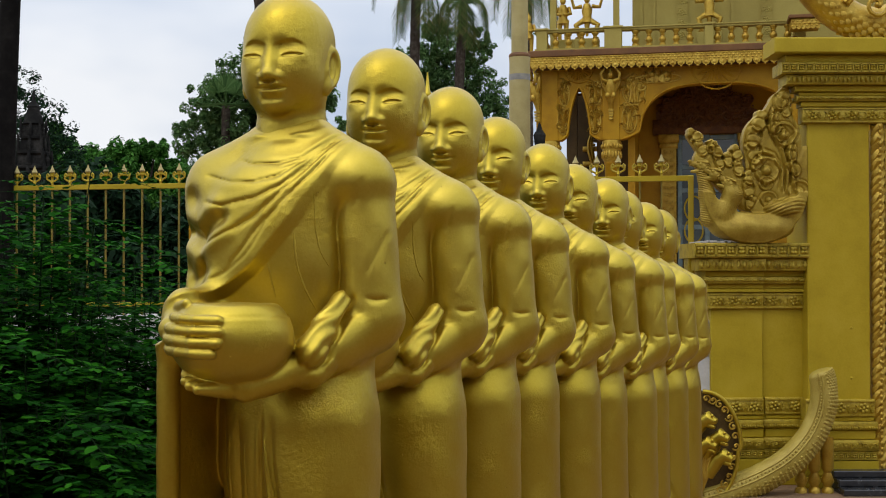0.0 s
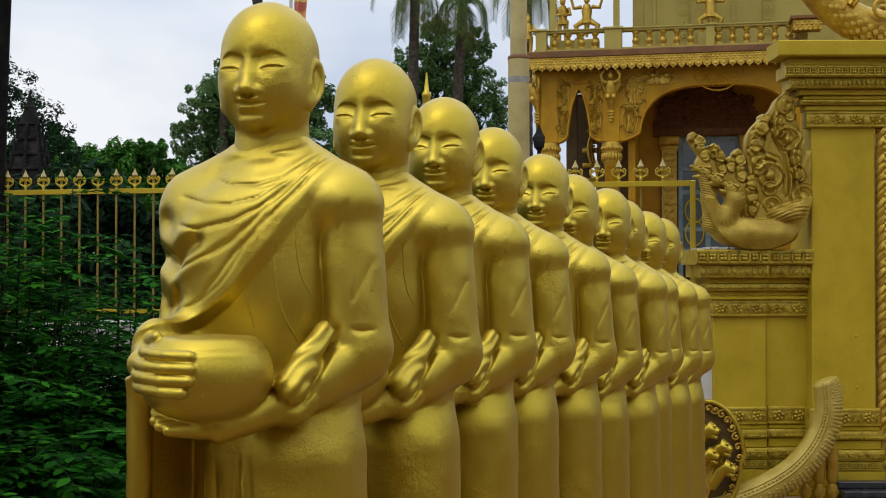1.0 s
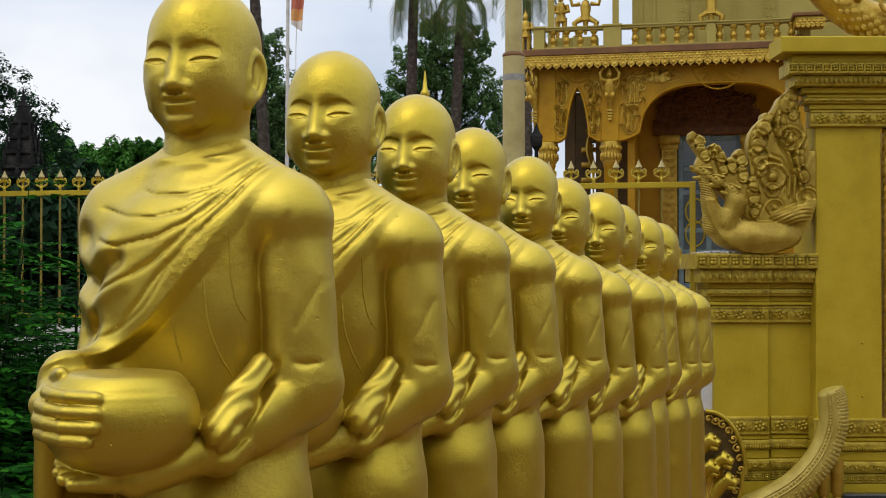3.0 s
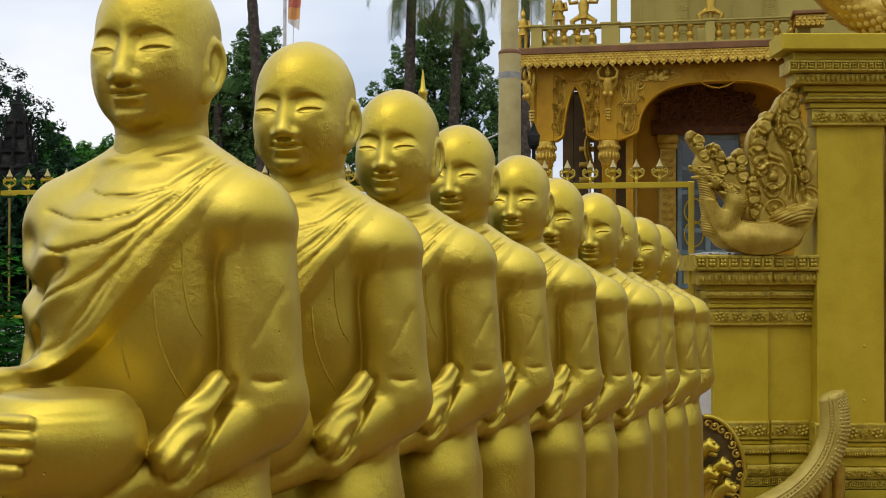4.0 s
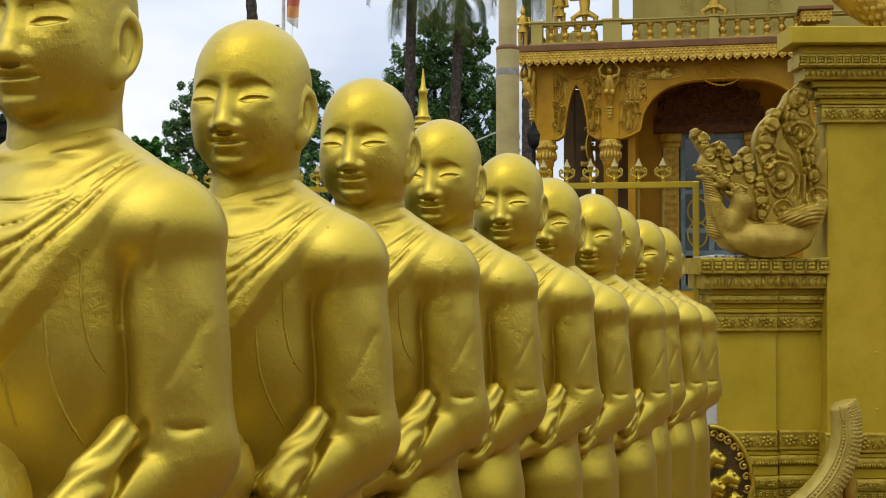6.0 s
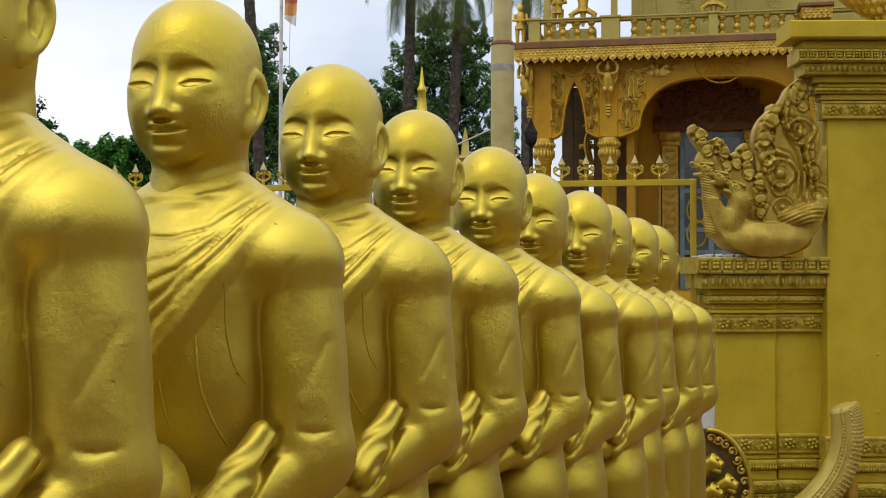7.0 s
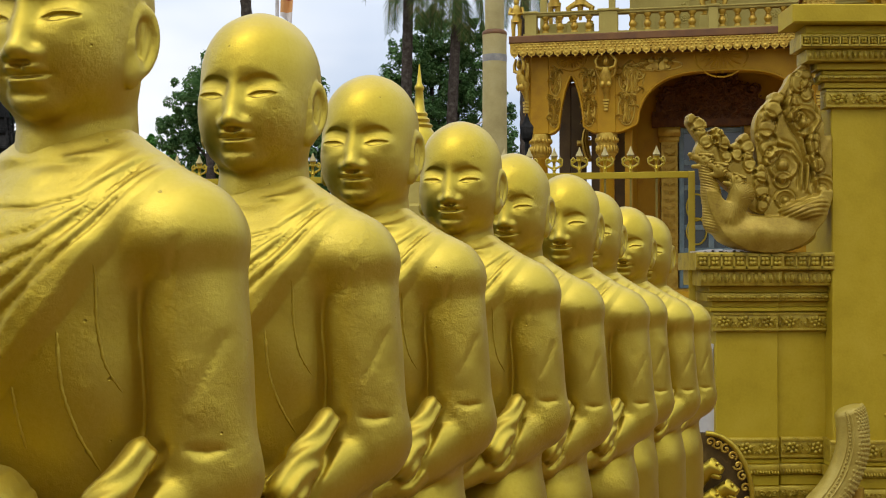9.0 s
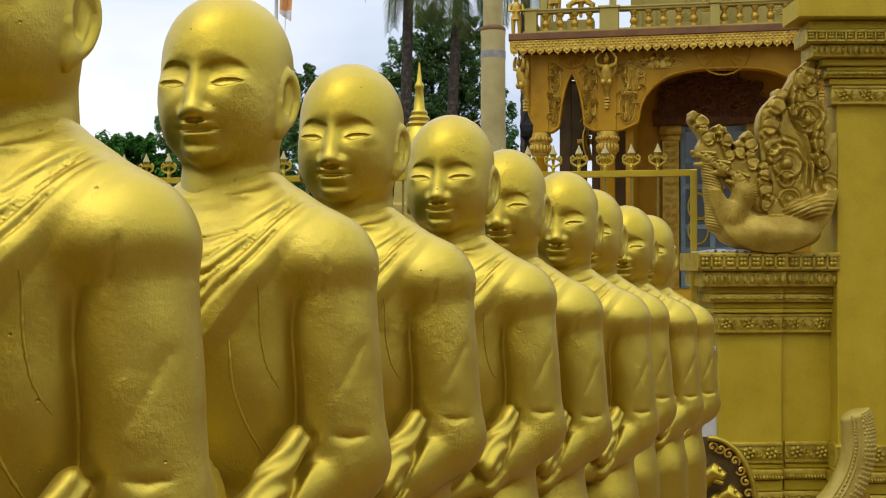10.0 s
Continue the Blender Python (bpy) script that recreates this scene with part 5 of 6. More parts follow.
for cx, r in ((0.76, 0.24), (3.13, 0.42)):
    g = Geo()
    for k in range(11):
        a = math.pi + math.pi * (k + 0.5) / 11
        g.flame(cx, 5.40, -0.01, a, r * 0.85, r * 0.11, 0.2, 0.025, steps=5)
    g.pipe([(cx + r * math.cos(math.pi + math.pi * k / 16), -0.01, 5.40 + r * math.sin(math.pi + math.pi * k / 16)) for k in range(17)], 0.014, 6)
    g.part("fan_relief", AMBER, temple, smooth=True)


def bracket_figure(s=1.0):
    """A winged bearer with raised arms, as a plain carved shape."""
    g = Geo()
    g.pipe([(0, 0.0, -0.62), (0, -0.02, -0.50), (0, -0.05, -0.36), (0, -0.10, -0.22), (0, -0.12, -0.12)], [0.03, 0.05, 0.10, 0.085, 0.05], 12)
    g.ball((0, -0.14, -0.045), (0.05, 0.05, 0.06))
    g.turn(((0.05, 0.0), (0.035, 0.03), (0.012, 0.08), (0.003, 0.11)), 10, Matrix.Translation((0, -0.14, -0.02)))
    for t in (1, -1):
        g.pipe([(t * 0.06, -0.11, -0.15), (t * 0.15, -0.14, -0.12), (t * 0.165, -0.14, -0.02), (t * 0.10, -0.14, 0.07)], [0.035, 0.032, 0.026, 0.02], 8)
        g.flame(t * 0.07, -0.30, -0.06, math.pi / 2 - t * 0.5, 0.30, 0.055, t * 0.8, 0.03)
        g.ball((t * 0.05, -0.12, -0.40), (0.05, 0.05, 0.06))
    for k in range(4):
        g.box(-0.045 + 0.006 * k, 0.045 - 0.006 * k, -0.05, 0.02, -0.66 - 0.05 * k, -0.625 - 0.05 * k)
    return g


bearer = bracket_figure().mesh("bracket_figure", GOLD_CARVED, True)
for cx, y, turn in ((1.32, -0.04, 0), (0.03, -0.02, -55), (4.60, -0.04, 0)):
    ob = shared("bracket_figure", bearer, temple, pose(cx, y, 5.30, 0, 0, turn))

# deck with its fretted fascia
Geo().box(-0.22, 6.5, -0.32, 3.0, 5.58, 5.70, None, 0.015).part("deck", RUST_TRIM, temple)
Geo().box(-0.10, 6.5, -0.10, 2.8, 5.40, 5.58).part("soffit", RUST_TRIM, temple)
g = Geo().box(-0.20, 6.5, -0.30, -0.275, 5.435, 5.60)
for k in range(47):
    x = -0.13 + 0.14 * k
    g.turn(((0.066, 0.0), (0.066, 0.022)), 14, Matrix.Translation((x, -0.280, 5.430)) @ pose(0, 0, 0, 90))
    g.ball((x, -0.303, 5.412), (0.036, 0.012, 0.032))
    g.ball((x, -0.300, 5.355), (0.016, 0.012, 0.020))
    g.ball((x + 0.07, -0.302, 5.440), (0.022, 0.010, 0.020))
    for r in range(3):
        for q in range(2):
            g.ball((x + 0.035 * (r % 2) + 0.07 * q, -0.302, 5.482 + 0.042 * r), (0.026, 0.011, 0.017))
g.part("fascia_fretwork", GOLD_CARVED, temple, "gilt lattice fascia with scalloped edge", True)

bal = Geo().turn(((0.058, 0.0), (0.058, 0.03), (0.034, 0.04), (0.040, 0.055), (0.064, 0.090), (0.060, 0.125), (0.034, 0.165), (0.042, 0.185), (0.030, 0.20), (0.056, 0.235), (0.062, 0.25), (0.062, 0.27)), 12).mesh("baluster", GOLD_CARVED, True)
rail = Geo().box(0.0, 6.5, -0.22, -0.08, 6.02, 6.075, None, 0.01).box(0.0, 6.5, -0.24, -0.06, 6.06, 6.085, None, 0.006)
rail.part("hand_rail", PALE_WALL, temple)
Geo().box(0.0, 6.5, -0.21, -0.09, 5.70, 5.745).part("foot_rail", PALE_WALL, temple)
posts = ((0.03, 0.22), (1.22, 1.52), (2.93, 3.08), (4.4, 4.6))
for a, b in posts:
    Geo().box(a, b, -0.245, -0.055, 5.70, 6.06, None, 0.008).box(a - 0.02, b + 0.02, -0.265, -0.035, 6.06, 6.10, None, 0.008).part("balustrade_post", PALE_WALL, temple)
x = 0.36
while x < 4.4:
    if not any(a - 0.06 < x < b + 0.06 for a, b in posts):
        shared("baluster", bal, temple, Matrix.Translation((x, -0.15, 5.748)))
    x += 0.232
Geo().box(0.06, 0.10, -0.06, 2.8, 6.02, 6.075).box(0.04, 0.12, -0.06, 2.8, 5.70, 5.745).part("side_rail", PALE_WALL, temple)
for k in range(6):
    shared("baluster", bal, temple, Matrix.Translation((0.08, 0.2 + 0.35 * k, 5.748)))

# upper storey set back on the deck
Geo().box(1.66, 7.0, 0.75, 4.0, 5.70, 9.5).part("upper_wall", PALE_WALL, temple)
for cx, w in ((2.55, 0.10), (4.02, 0.10)):
    g = Geo().box(cx - w, cx + w, 0.71, 0.76, 5.70, 9.5)
    for k in range(12):
        frieze(g, cx - w, cx + w, 6.0 + k * 0.2, 6.17 + k * 0.2, 0.71, "rosette", 0.014, k)
    g.part("upper_pilaster", PALE_WALL, temple, smooth=True)
for cx in (1.80, 2.02, 3.4):
    Geo().box(cx, cx + 0.05, 0.72, 0.76, 5.70, 9.5).part("wall_rib", PALE_WALL, temple)
for cx in (0.28, 1.40):
    Geo().turn(((0.075, 5.70), (0.075, 9.5)), 4, Matrix.Translation((cx, 0.25, 0))).part("upper_column", PALE_WALL, temple)
Geo().box(-0.2, 7.0, -0.4, 4.0, 9.0, 9.3).part("upper_eave", RUST_TRIM, temple)

# porch: floor, back wall, carved door surround
Geo().box(0.0, 6.5, -0.6, 4.0, 0.0, 1.6).part("platform", AMBER, temple)
Geo().box(1.62, 2.12, 2.0, 2.3, 1.6, 5.4).box(3.82, 6.5, 2.0, 2.3, 1.6, 5.4).box(2.12, 3.82, 2.0, 2.3, 4.42, 5.4).part("back_wall", AMBER, temple)
Geo().box(1.60, 1.72, 0.25, 2.0, 1.6, 5.4).part("return_wall", AMBER, temple)
g = Geo().box(1.98, 3.96, 1.90, 2.0, 4.42, 4.70, None, 0.01)
frieze(g, 2.0, 3.95, 4.52, 4.66, 1.90, "scroll", 0.02, 3)
g.part("lintel", RED_CARVED, temple, smooth=True)
g = Geo()
v = [(2.05, 1.93, 4.70)] + [(2.05 + 1.86 * k / 24, 1.93, 4.86 + 0.46 * math.sin(math.pi * k / 24) ** 1.5) for k in range(25)] + [(3.91, 1.93, 4.70)]
g.add(v + [(a, b + 0.06, c) for a, b, c in v], [tuple(range(len(v)))[::-1]] + [(k, k + 1, len(v) + k + 1, len(v) + k) for k in range(len(v) - 1)])
scrollwork(g, 2.98, 4.90, 1.60, 0.38, 1.92, 120, 9, 0.03)
scrollwork(g, 2.98, 5.10, 0.9, 0.36, 1.92, 60, 10, 0.03)
g.part("tympanum", RED_CARVED, temple, "dark red-brown carved tympanum over the door", True)
for a, b in ((2.14, 2.42), (3.60, 3.88)):
    g = Geo().box(a, b, 1.90, 2.02, 1.6, 4.42)
    g.box(a - 0.05, b + 0.05, 1.86, 2.02, 4.26, 4.42, None, 0.01).box(a - 0.03, b + 0.03, 1.88, 2.02, 4.16, 4.26, None, 0.01)
    for k in range(16):
        frieze(g, a + 0.03, b - 0.03, 2.0 + 0.135 * k, 2.12 + 0.135 * k, 1.90, "scroll", 0.014, k)
    g.part("door_pilaster", GOLD_CARVED, temple, smooth=True)
door = new("door")
door.parent = temple
door.matrix_local = Matrix.Translation((2.44, 2.02, 1.6))
g = Geo()
for x0, x1 in ((0.0, 0.09), (0.50, 0.60), (1.05, 1.14)):
    g.box(x0, x1, 0.0, 0.07, 0.0, 2.82, None, 0.008)
for z0 in (0.0, 0.62, 1.02, 1.72, 2.16, 2.72):
    g.box(0.09, 0.50, 0.004, 0.066, z0, z0 + 0.09, None, 0.008).box(0.60, 1.05, 0.004, 0.066, z0, z0 + 0.09, None, 0.008)
g.part("frame", DOOR_BLUE, door)
for x0, x1 in ((0.09, 0.50), (0.60, 1.05)):
    for z0, z1 in ((0.71, 1.02), (1.11, 1.72), (1.81, 2.16), (2.25, 2.72)):
        Geo().box(x0, x1, 0.03, 0.038, z0, z1).part("pane", PANE, door)
g = Geo()
for z in (1.42, 1.0):
    g.pipe([(0.30 + 0.17 * math.cos(2 * math.pi * k / 24), 0.015, z + 0.23 * math.sin(2 * math.pi * k / 24)) for k in range(25)], 0.018, 6)
g.part("oval_trim", GOLD, door, smooth=True)
# Inner wall behind the door, its shade painted into the plaster colour.
Geo().box(1.4, 6.6, 3.4, 3.6, 1.6, 5.4).part("inner_wall", PORCH_SHADE, temple)
Geo().box(0.0, 6.6, 2.9, 3.0, 5.35, 5.40).part("porch_ceiling", RUST_TRIM, temple)
# open side bay behind the narrow arch
g = Geo()
for z in (4.35, 4.05, 3.75):
    g.box(0.55, 1.1, 3.1, 3.2, z - 0.10, z, None, 0.02)
g.flame(0.78, 4.0, 3.05, 1.9, 0.7, 0.10, -1.0, 0.08).flame(0.92, 3.8, 3.05, 1.2, 0.6, 0.09, 1.4, 0.08)
g.part("side_gable", GOLD_CARVED, temple, smooth=True)
# Inner piers and screens close the bay; their dark colour stands for shade.
Geo().box(0.98, 1.6, 1.2, 2.0, 1.6, 5.4).part("inner_pier", PORCH_SHADE, temple)
Geo().box(0.3, 1.7, 3.3, 3.4, 4.45, 5.4).box(0.3, 0.72, 3.2, 3.3, 1.6, 4.45).part("inner_screen", PORCH_SHADE, temple)
Geo().box(0.3, 0.5, 2.4, 2.6, 1.6, 5.4).part("inner_pier", PORCH_SHADE, temple)
Geo().box(1.0, 1.60, 2.35, 2.45, 4.20, 5.4).box(1.0, 1.35, 2.35, 2.45, 1.6, 4.20).part("inner_screen", PORCH_SHADE, temple)
# amber eave corner hanging beside the pier slab
Geo().box(4.28, 4.80, -0.80, -0.3, 6.00, 6.06, None, 0.01).part("porch_eave", RUST_TRIM, temple)
g = Geo().box(4.32, 4.78, -0.76, -0.3, 5.86, 6.00, None, 0.01)
for k in range(6):
    x = 4.36 + 0.076 * k
    g.turn(((0.036, 0.0), (0.036, 0.02)), 12, Matrix.Translation((x, -0.745, 5.855)) @ pose(0, 0, 0, 90))
    for r in range(3):
        g.ball((x + 0.038 * (r % 2) - 0.018, -0.765, 5.875 + 0.042 * r), (0.026, 0.011, 0.017))
g.part("porch_fretwork", GOLD_CARVED, temple, "gilt lattice fretwork under a small eave", True)
g = Geo().pipe([(4.36, -0.4, 5.75), (4.42, -0.42, 5.45), (4.52, -0.45, 5.2), (4.62, -0.45, 5.1)], [0.09, 0.10, 0.08, 0.03], 10)
g.part("corner_bracket", RUST_TRIM, temple, smooth=True)


# ---- figures standing on the deck ----
def deck_figure_mesh(dance):
    g = Geo()
    if dance:
        for t in (1, -1):
            g.pipe([(t * 0.04, 0, 0.30), (t * 0.17, -0.03, 0.22), (t * 0.12, 0, 0.03)], [0.05, 0.045, 0.028], 9)
            g.ball((t * 0.14, -0.04, 0.015), (0.05, 0.06, 0.02))
            g.pipe([(t * 0.08, 0, 0.52), (t * 0.2, -0.02, 0.50), (t * 0.24, -0.02, 0.64)], [0.035, 0.03, 0.02], 8)
        g.pipe([(0, 0, 0.05), (0, 0.01, 0.28)], [0.02, 0.05], 8)
    else:
        for t in (1, -1):
            g.pipe([(t * 0.05, 0, 0.0), (t * 0.055, 0, 0.16), (t * 0.05, 0, 0.32)], [0.030, 0.036, 0.05], 9)
            g.pipe([(t * 0.09, 0, 0.52), (t * 0.12, -0.02, 0.42), (t * 0.02, -0.08, 0.39)], [0.034, 0.03, 0.022], 8)
    g.pipe([(0, 0, 0.26), (0, 0, 0.36), (0, 0, 0.46), (0, 0, 0.56)], [0.095, 0.07, 0.085, 0.05], 12)
    g.ball((0, -0.01, 0.62), (0.05, 0.05, 0.058))
    g.turn(((0.052, 0.0), (0.04, 0.02), (0.03, 0.045), (0.01, 0.075), (0.003, 0.11)), 10, Matrix.Translation((0, 0, 0.645)))
    return g.mesh("guardian_statue", GOLD_CARVED, True)


stand, dance = deck_figure_mesh(False), deck_figure_mesh(True)
for u, y, z, me, s, lab in ((-0.12, -0.12, 5.70, stand, 0.95, "small gilt guardian statue standing on the deck corner"), (0.42, 0.55, 6.02, stand, 1.15, "small gilt statue behind the balustrade"),
                            (0.86, 0.5, 6.02, dance, 1.15, "small gilt dancing statue on a plinth"), (3.02, 0.45, 6.05, dance, 1.1, "small gilt dancing statue on a plinth")):
    ob = new("guardian_statue", me)
    ob.matrix_world = B @ Matrix.Translation((u, y, z)) @ Matrix.Diagonal((s, s, s, 1))
    tagged(ob, lab, "statue", "deck statues")
    if z > 5.9:
        Geo().box(u - 0.22, u + 0.22, y - 0.12, y + 0.12, 5.70, z, None, 0.01).part("statue_plinth", PALE_WALL, temple)
# ---- vegetation ----
def leaves_mesh(name, centres, normals, size, material, rnd, aspect=0.45):
    """Small folded leaves at given places."""
    n = len(centres)
    a = rnd.normal(size=(n, 3))
    a -= normals * (a * normals).sum(1)[:, None]
    a /= np.linalg.norm(a, axis=1)[:, None] + 1e-9
    b = np.cross(normals, a)
    s = size * rnd.uniform(0.6, 1.3, (n, 1))
    v = np.stack([centres - a * s, centres + b * s * aspect + normals * s * 0.12, centres + a * s, centres - b * s * aspect + normals * s * 0.12], 1).reshape(-1, 3)
    q = np.arange(n * 4).reshape(n, 4)
    me = bpy.data.meshes.new(name)
    me.vertices.add(n * 4)
    me.vertices.foreach_set("co", v.astype(np.float32).ravel())
    me.loops.add(n * 4)
    me.loops.foreach_set("vertex_index", q.astype(np.int32).ravel())
    me.polygons.add(n)
    me.polygons.foreach_set("loop_start", np.arange(0, n * 4, 4, dtype=np.int32))
    me.update(calc_edges=True)
    me.materials.append(material)
    return me


def leaf_material(name, base, dark, light, trans=0.25):
    m, n, l, p = nodes_of(name)
    geo = n.new("ShaderNodeNewGeometry")
    tc = n.new("ShaderNodeTexCoord")
    noise_n = n.new("ShaderNodeTexNoise")
    noise_n.inputs["Scale"].default_value = 1.3
    l.new(tc.outputs["Object"], noise_n.inputs["Vector"])
    mixf = n.new("ShaderNodeMath")
    mixf.operation = "MULTIPLY_ADD"
    mixf.inputs[1].default_value = 0.55
    l.new(geo.outputs["Random Per Island"], mixf.inputs[0])
    sc = n.new("ShaderNodeMath")
    sc.operation = "MULTIPLY"
    sc.inputs[1].default_value = 0.45
    l.new(noise_n.outputs["Fac"], sc.inputs[0])
    l.new(sc.outputs[0], mixf.inputs[2])
    ramp = n.new("ShaderNodeValToRGB")
    e = ramp.color_ramp.elements
    e[0].position, e[0].color = 0.15, (*dark, 1)
    e[1].position, e[1].color = 0.85, (*light, 1)
    k = e.new(0.5)
    k.color = (*base, 1)
    l.new(mixf.outputs[0], ramp.inputs["Fac"])
    l.new(ramp.outputs["Color"], p.inputs["Base Color"])
    p.inputs["Roughness"].default_value = 0.65
    p.inputs["Specular IOR Level"].default_value = 0.06
    tr = n.new("ShaderNodeBsdfTranslucent")
    l.new(ramp.outputs["Color"], tr.inputs["Color"])
    mx = n.new("ShaderNodeMixShader")
    mx.inputs["Fac"].default_value = trans
    l.new(p.outputs["BSDF"], mx.inputs[1])
    l.new(tr.outputs["BSDF"], mx.inputs[2])
    l.new(mx.outputs["Shader"], n["Material Output"].inputs["Surface"])
    return m


LEAF_NEAR = leaf_material("shrub_leaf", (0.009, 0.070, 0.004), (0.003, 0.022, 0.002), (0.040, 0.190, 0.010))
LEAF_NEAR.node_tree.nodes["Principled BSDF"].inputs["Specular IOR Level"].default_value = 0.02
LEAF_TREE = leaf_material("tree_leaf", (0.10, 0.195, 0.06), (0.04, 0.09, 0.03), (0.17, 0.28, 0.10))
LEAF_BRIGHT = leaf_material("bright_tree_leaf", (0.050, 0.165, 0.022), (0.018, 0.062, 0.010), (0.10, 0.26, 0.045))
# Darkened copy of the tree leaf: the shade is put into its colour.
LEAF_DEEP = leaf_material("leaf_with_painted_shade", (0.012, 0.035, 0.014), (0.006, 0.016, 0.008), (0.025, 0.065, 0.025))
FROND = leaf_material("palm_frond", (0.07, 0.12, 0.03), (0.04, 0.07, 0.02), (0.20, 0.17, 0.06))


def tree(name, x, y, clumps, n, leaf, material, label, seed, trunk=0.25, base=0.0):
    """A trunk with limbs and a ragged crown of leaf clumps; clumps are (dx, z, radius)."""
    rnd = np.random.default_rng(seed)
    root = thing(name, pose(x, y, 0), label, "tree")
    tot = sum(r * r for _, _, r in clumps)
    cs, ns = [], []
    g = Geo()
    zmin = min(z - r for _, z, r in clumps)
    fork = Vector((0, 0, max(base, zmin + 0.3)))
    g.pipe([(0, 0, 0), (0.1 * trunk, 0, fork.z * 0.5), fork], [trunk, trunk * 0.85, trunk * 0.7], 10)
    for dx, z, r in clumps:
        dy = rnd.uniform(-0.5, 0.5) * r
        g.pipe([fork, (dx * 0.5, dy * 0.4, fork.z + (z - fork.z) * 0.55), (dx, dy, z)], [trunk * 0.5, trunk * 0.3, trunk * 0.08], 6)
        k = max(60, int(n * r * r / tot))
        # sub-clumps make gaps and an uneven outline
        m = max(22, int(60 * min(1.6, r)))
        d = rnd.normal(size=(m, 3))
        d /= np.linalg.norm(d, axis=1)[:, None]
        sub = d * r * rnd.uniform(0.45, 1.12, (m, 1)) * np.array([1.0, 0.8, 0.9])
        pick = rnd.integers(0, m, k)
        rr = r * rnd.uniform(0.10, 0.26, (m, 1))
        off = rnd.normal(size=(k, 3))
        off /= np.linalg.norm(off, axis=1)[:, None]
        off *= rr[pick] * rnd.uniform(0.3, 1.0, (k, 1)) ** 0.5
        cs.append(sub[pick] + off + np.array([dx, dy, z]))
        nn = off + rnd.normal(size=(k, 3)) * 0.3 * r * 0.3 + np.array([0, 0, 0.15 * r])
        ns.append(nn / (np.linalg.norm(nn, axis=1)[:, None] + 1e-9))
    t = g.part("trunk", BARK, root, smooth=True)
    c = new("crown", leaves_mesh("crown", np.concatenate(cs), np.concatenate(ns), leaf, material, rnd))
    c.parent = root
    return root


def palm(name, x, y, lean, height, r, fronds, label, seed, droop=1.0, length=2.6):
    rnd = random.Random(seed)
    root = thing(name, pose(x, y, 0), label, "palm tree")
    g = Geo()
    n = int(height / 0.22)
    pts, rad = [], []
    for i in range(n + 1):
        t = i / n
        pts.append((lean * t ** 1.3, 0, height * t))
        rad.append(r * (1.12 - 0.3 * t) * (1.06 if i % 2 else 0.96))
    g.pipe(pts, rad, 12)
    g.part("trunk", BARK, root)
    top = Vector(pts[-1])
    for k in range(fronds):
        a = 2 * math.pi * (k + rnd.uniform(-0.3, 0.3)) / fronds
        el = rnd.uniform(-0.4, 0.9)
        L = length * rnd.uniform(0.8, 1.15)
        f = Geo()
        sp = []
        p, e = top.copy(), el
        for i in range(15):
            sp.append(p.copy())
            p = p + Vector((math.cos(a) * math.cos(e), math.sin(a) * math.cos(e), math.sin(e))) * (L / 14)
            e -= 0.14 * droop * (1 + i / 9)
            e = max(e, -1.5)
        f.pipe(sp, [0.035 * (1 - i / 16) + 0.006 for i in range(15)], 5)
        side = Vector((-math.sin(a), math.cos(a), 0))
        for i in range(1, 15):
            for q in range(2):
                c = sp[i - 1].lerp(sp[i], q / 2)
                d = (sp[i] - sp[i - 1]).normalized()
                ll = L * 0.24 * (1 - abs(i / 15 - 0.45) * 1.1)
                for s in (1, -1):
                    tip = c + (side * s * 0.75 + d * 0.45 + Vector((0, 0, -0.35 - 0.25 * rnd.random()))) * ll
                    w = d * 0.022 * length / 2.6
                    f.add([c - w, c + w, c.lerp(tip, 0.6) + w * 0.9, tip, c.lerp(tip, 0.6) - w * 0.9], [(0, 1, 2, 3, 4)])
        f.part("frond", FROND, root)
    return root


STEM = paint("dark_green_stem", (0.012, 0.028, 0.010), (0.006, 0.015, 0.006), (0.03, 0.05, 0.018), 0.8, 0.0, 6.0, 0.2)

for m in (STEM, STONE_DARK, BARK):
    m.node_tree.nodes["Principled BSDF"].inputs["Specular IOR Level"].default_value = 0.05


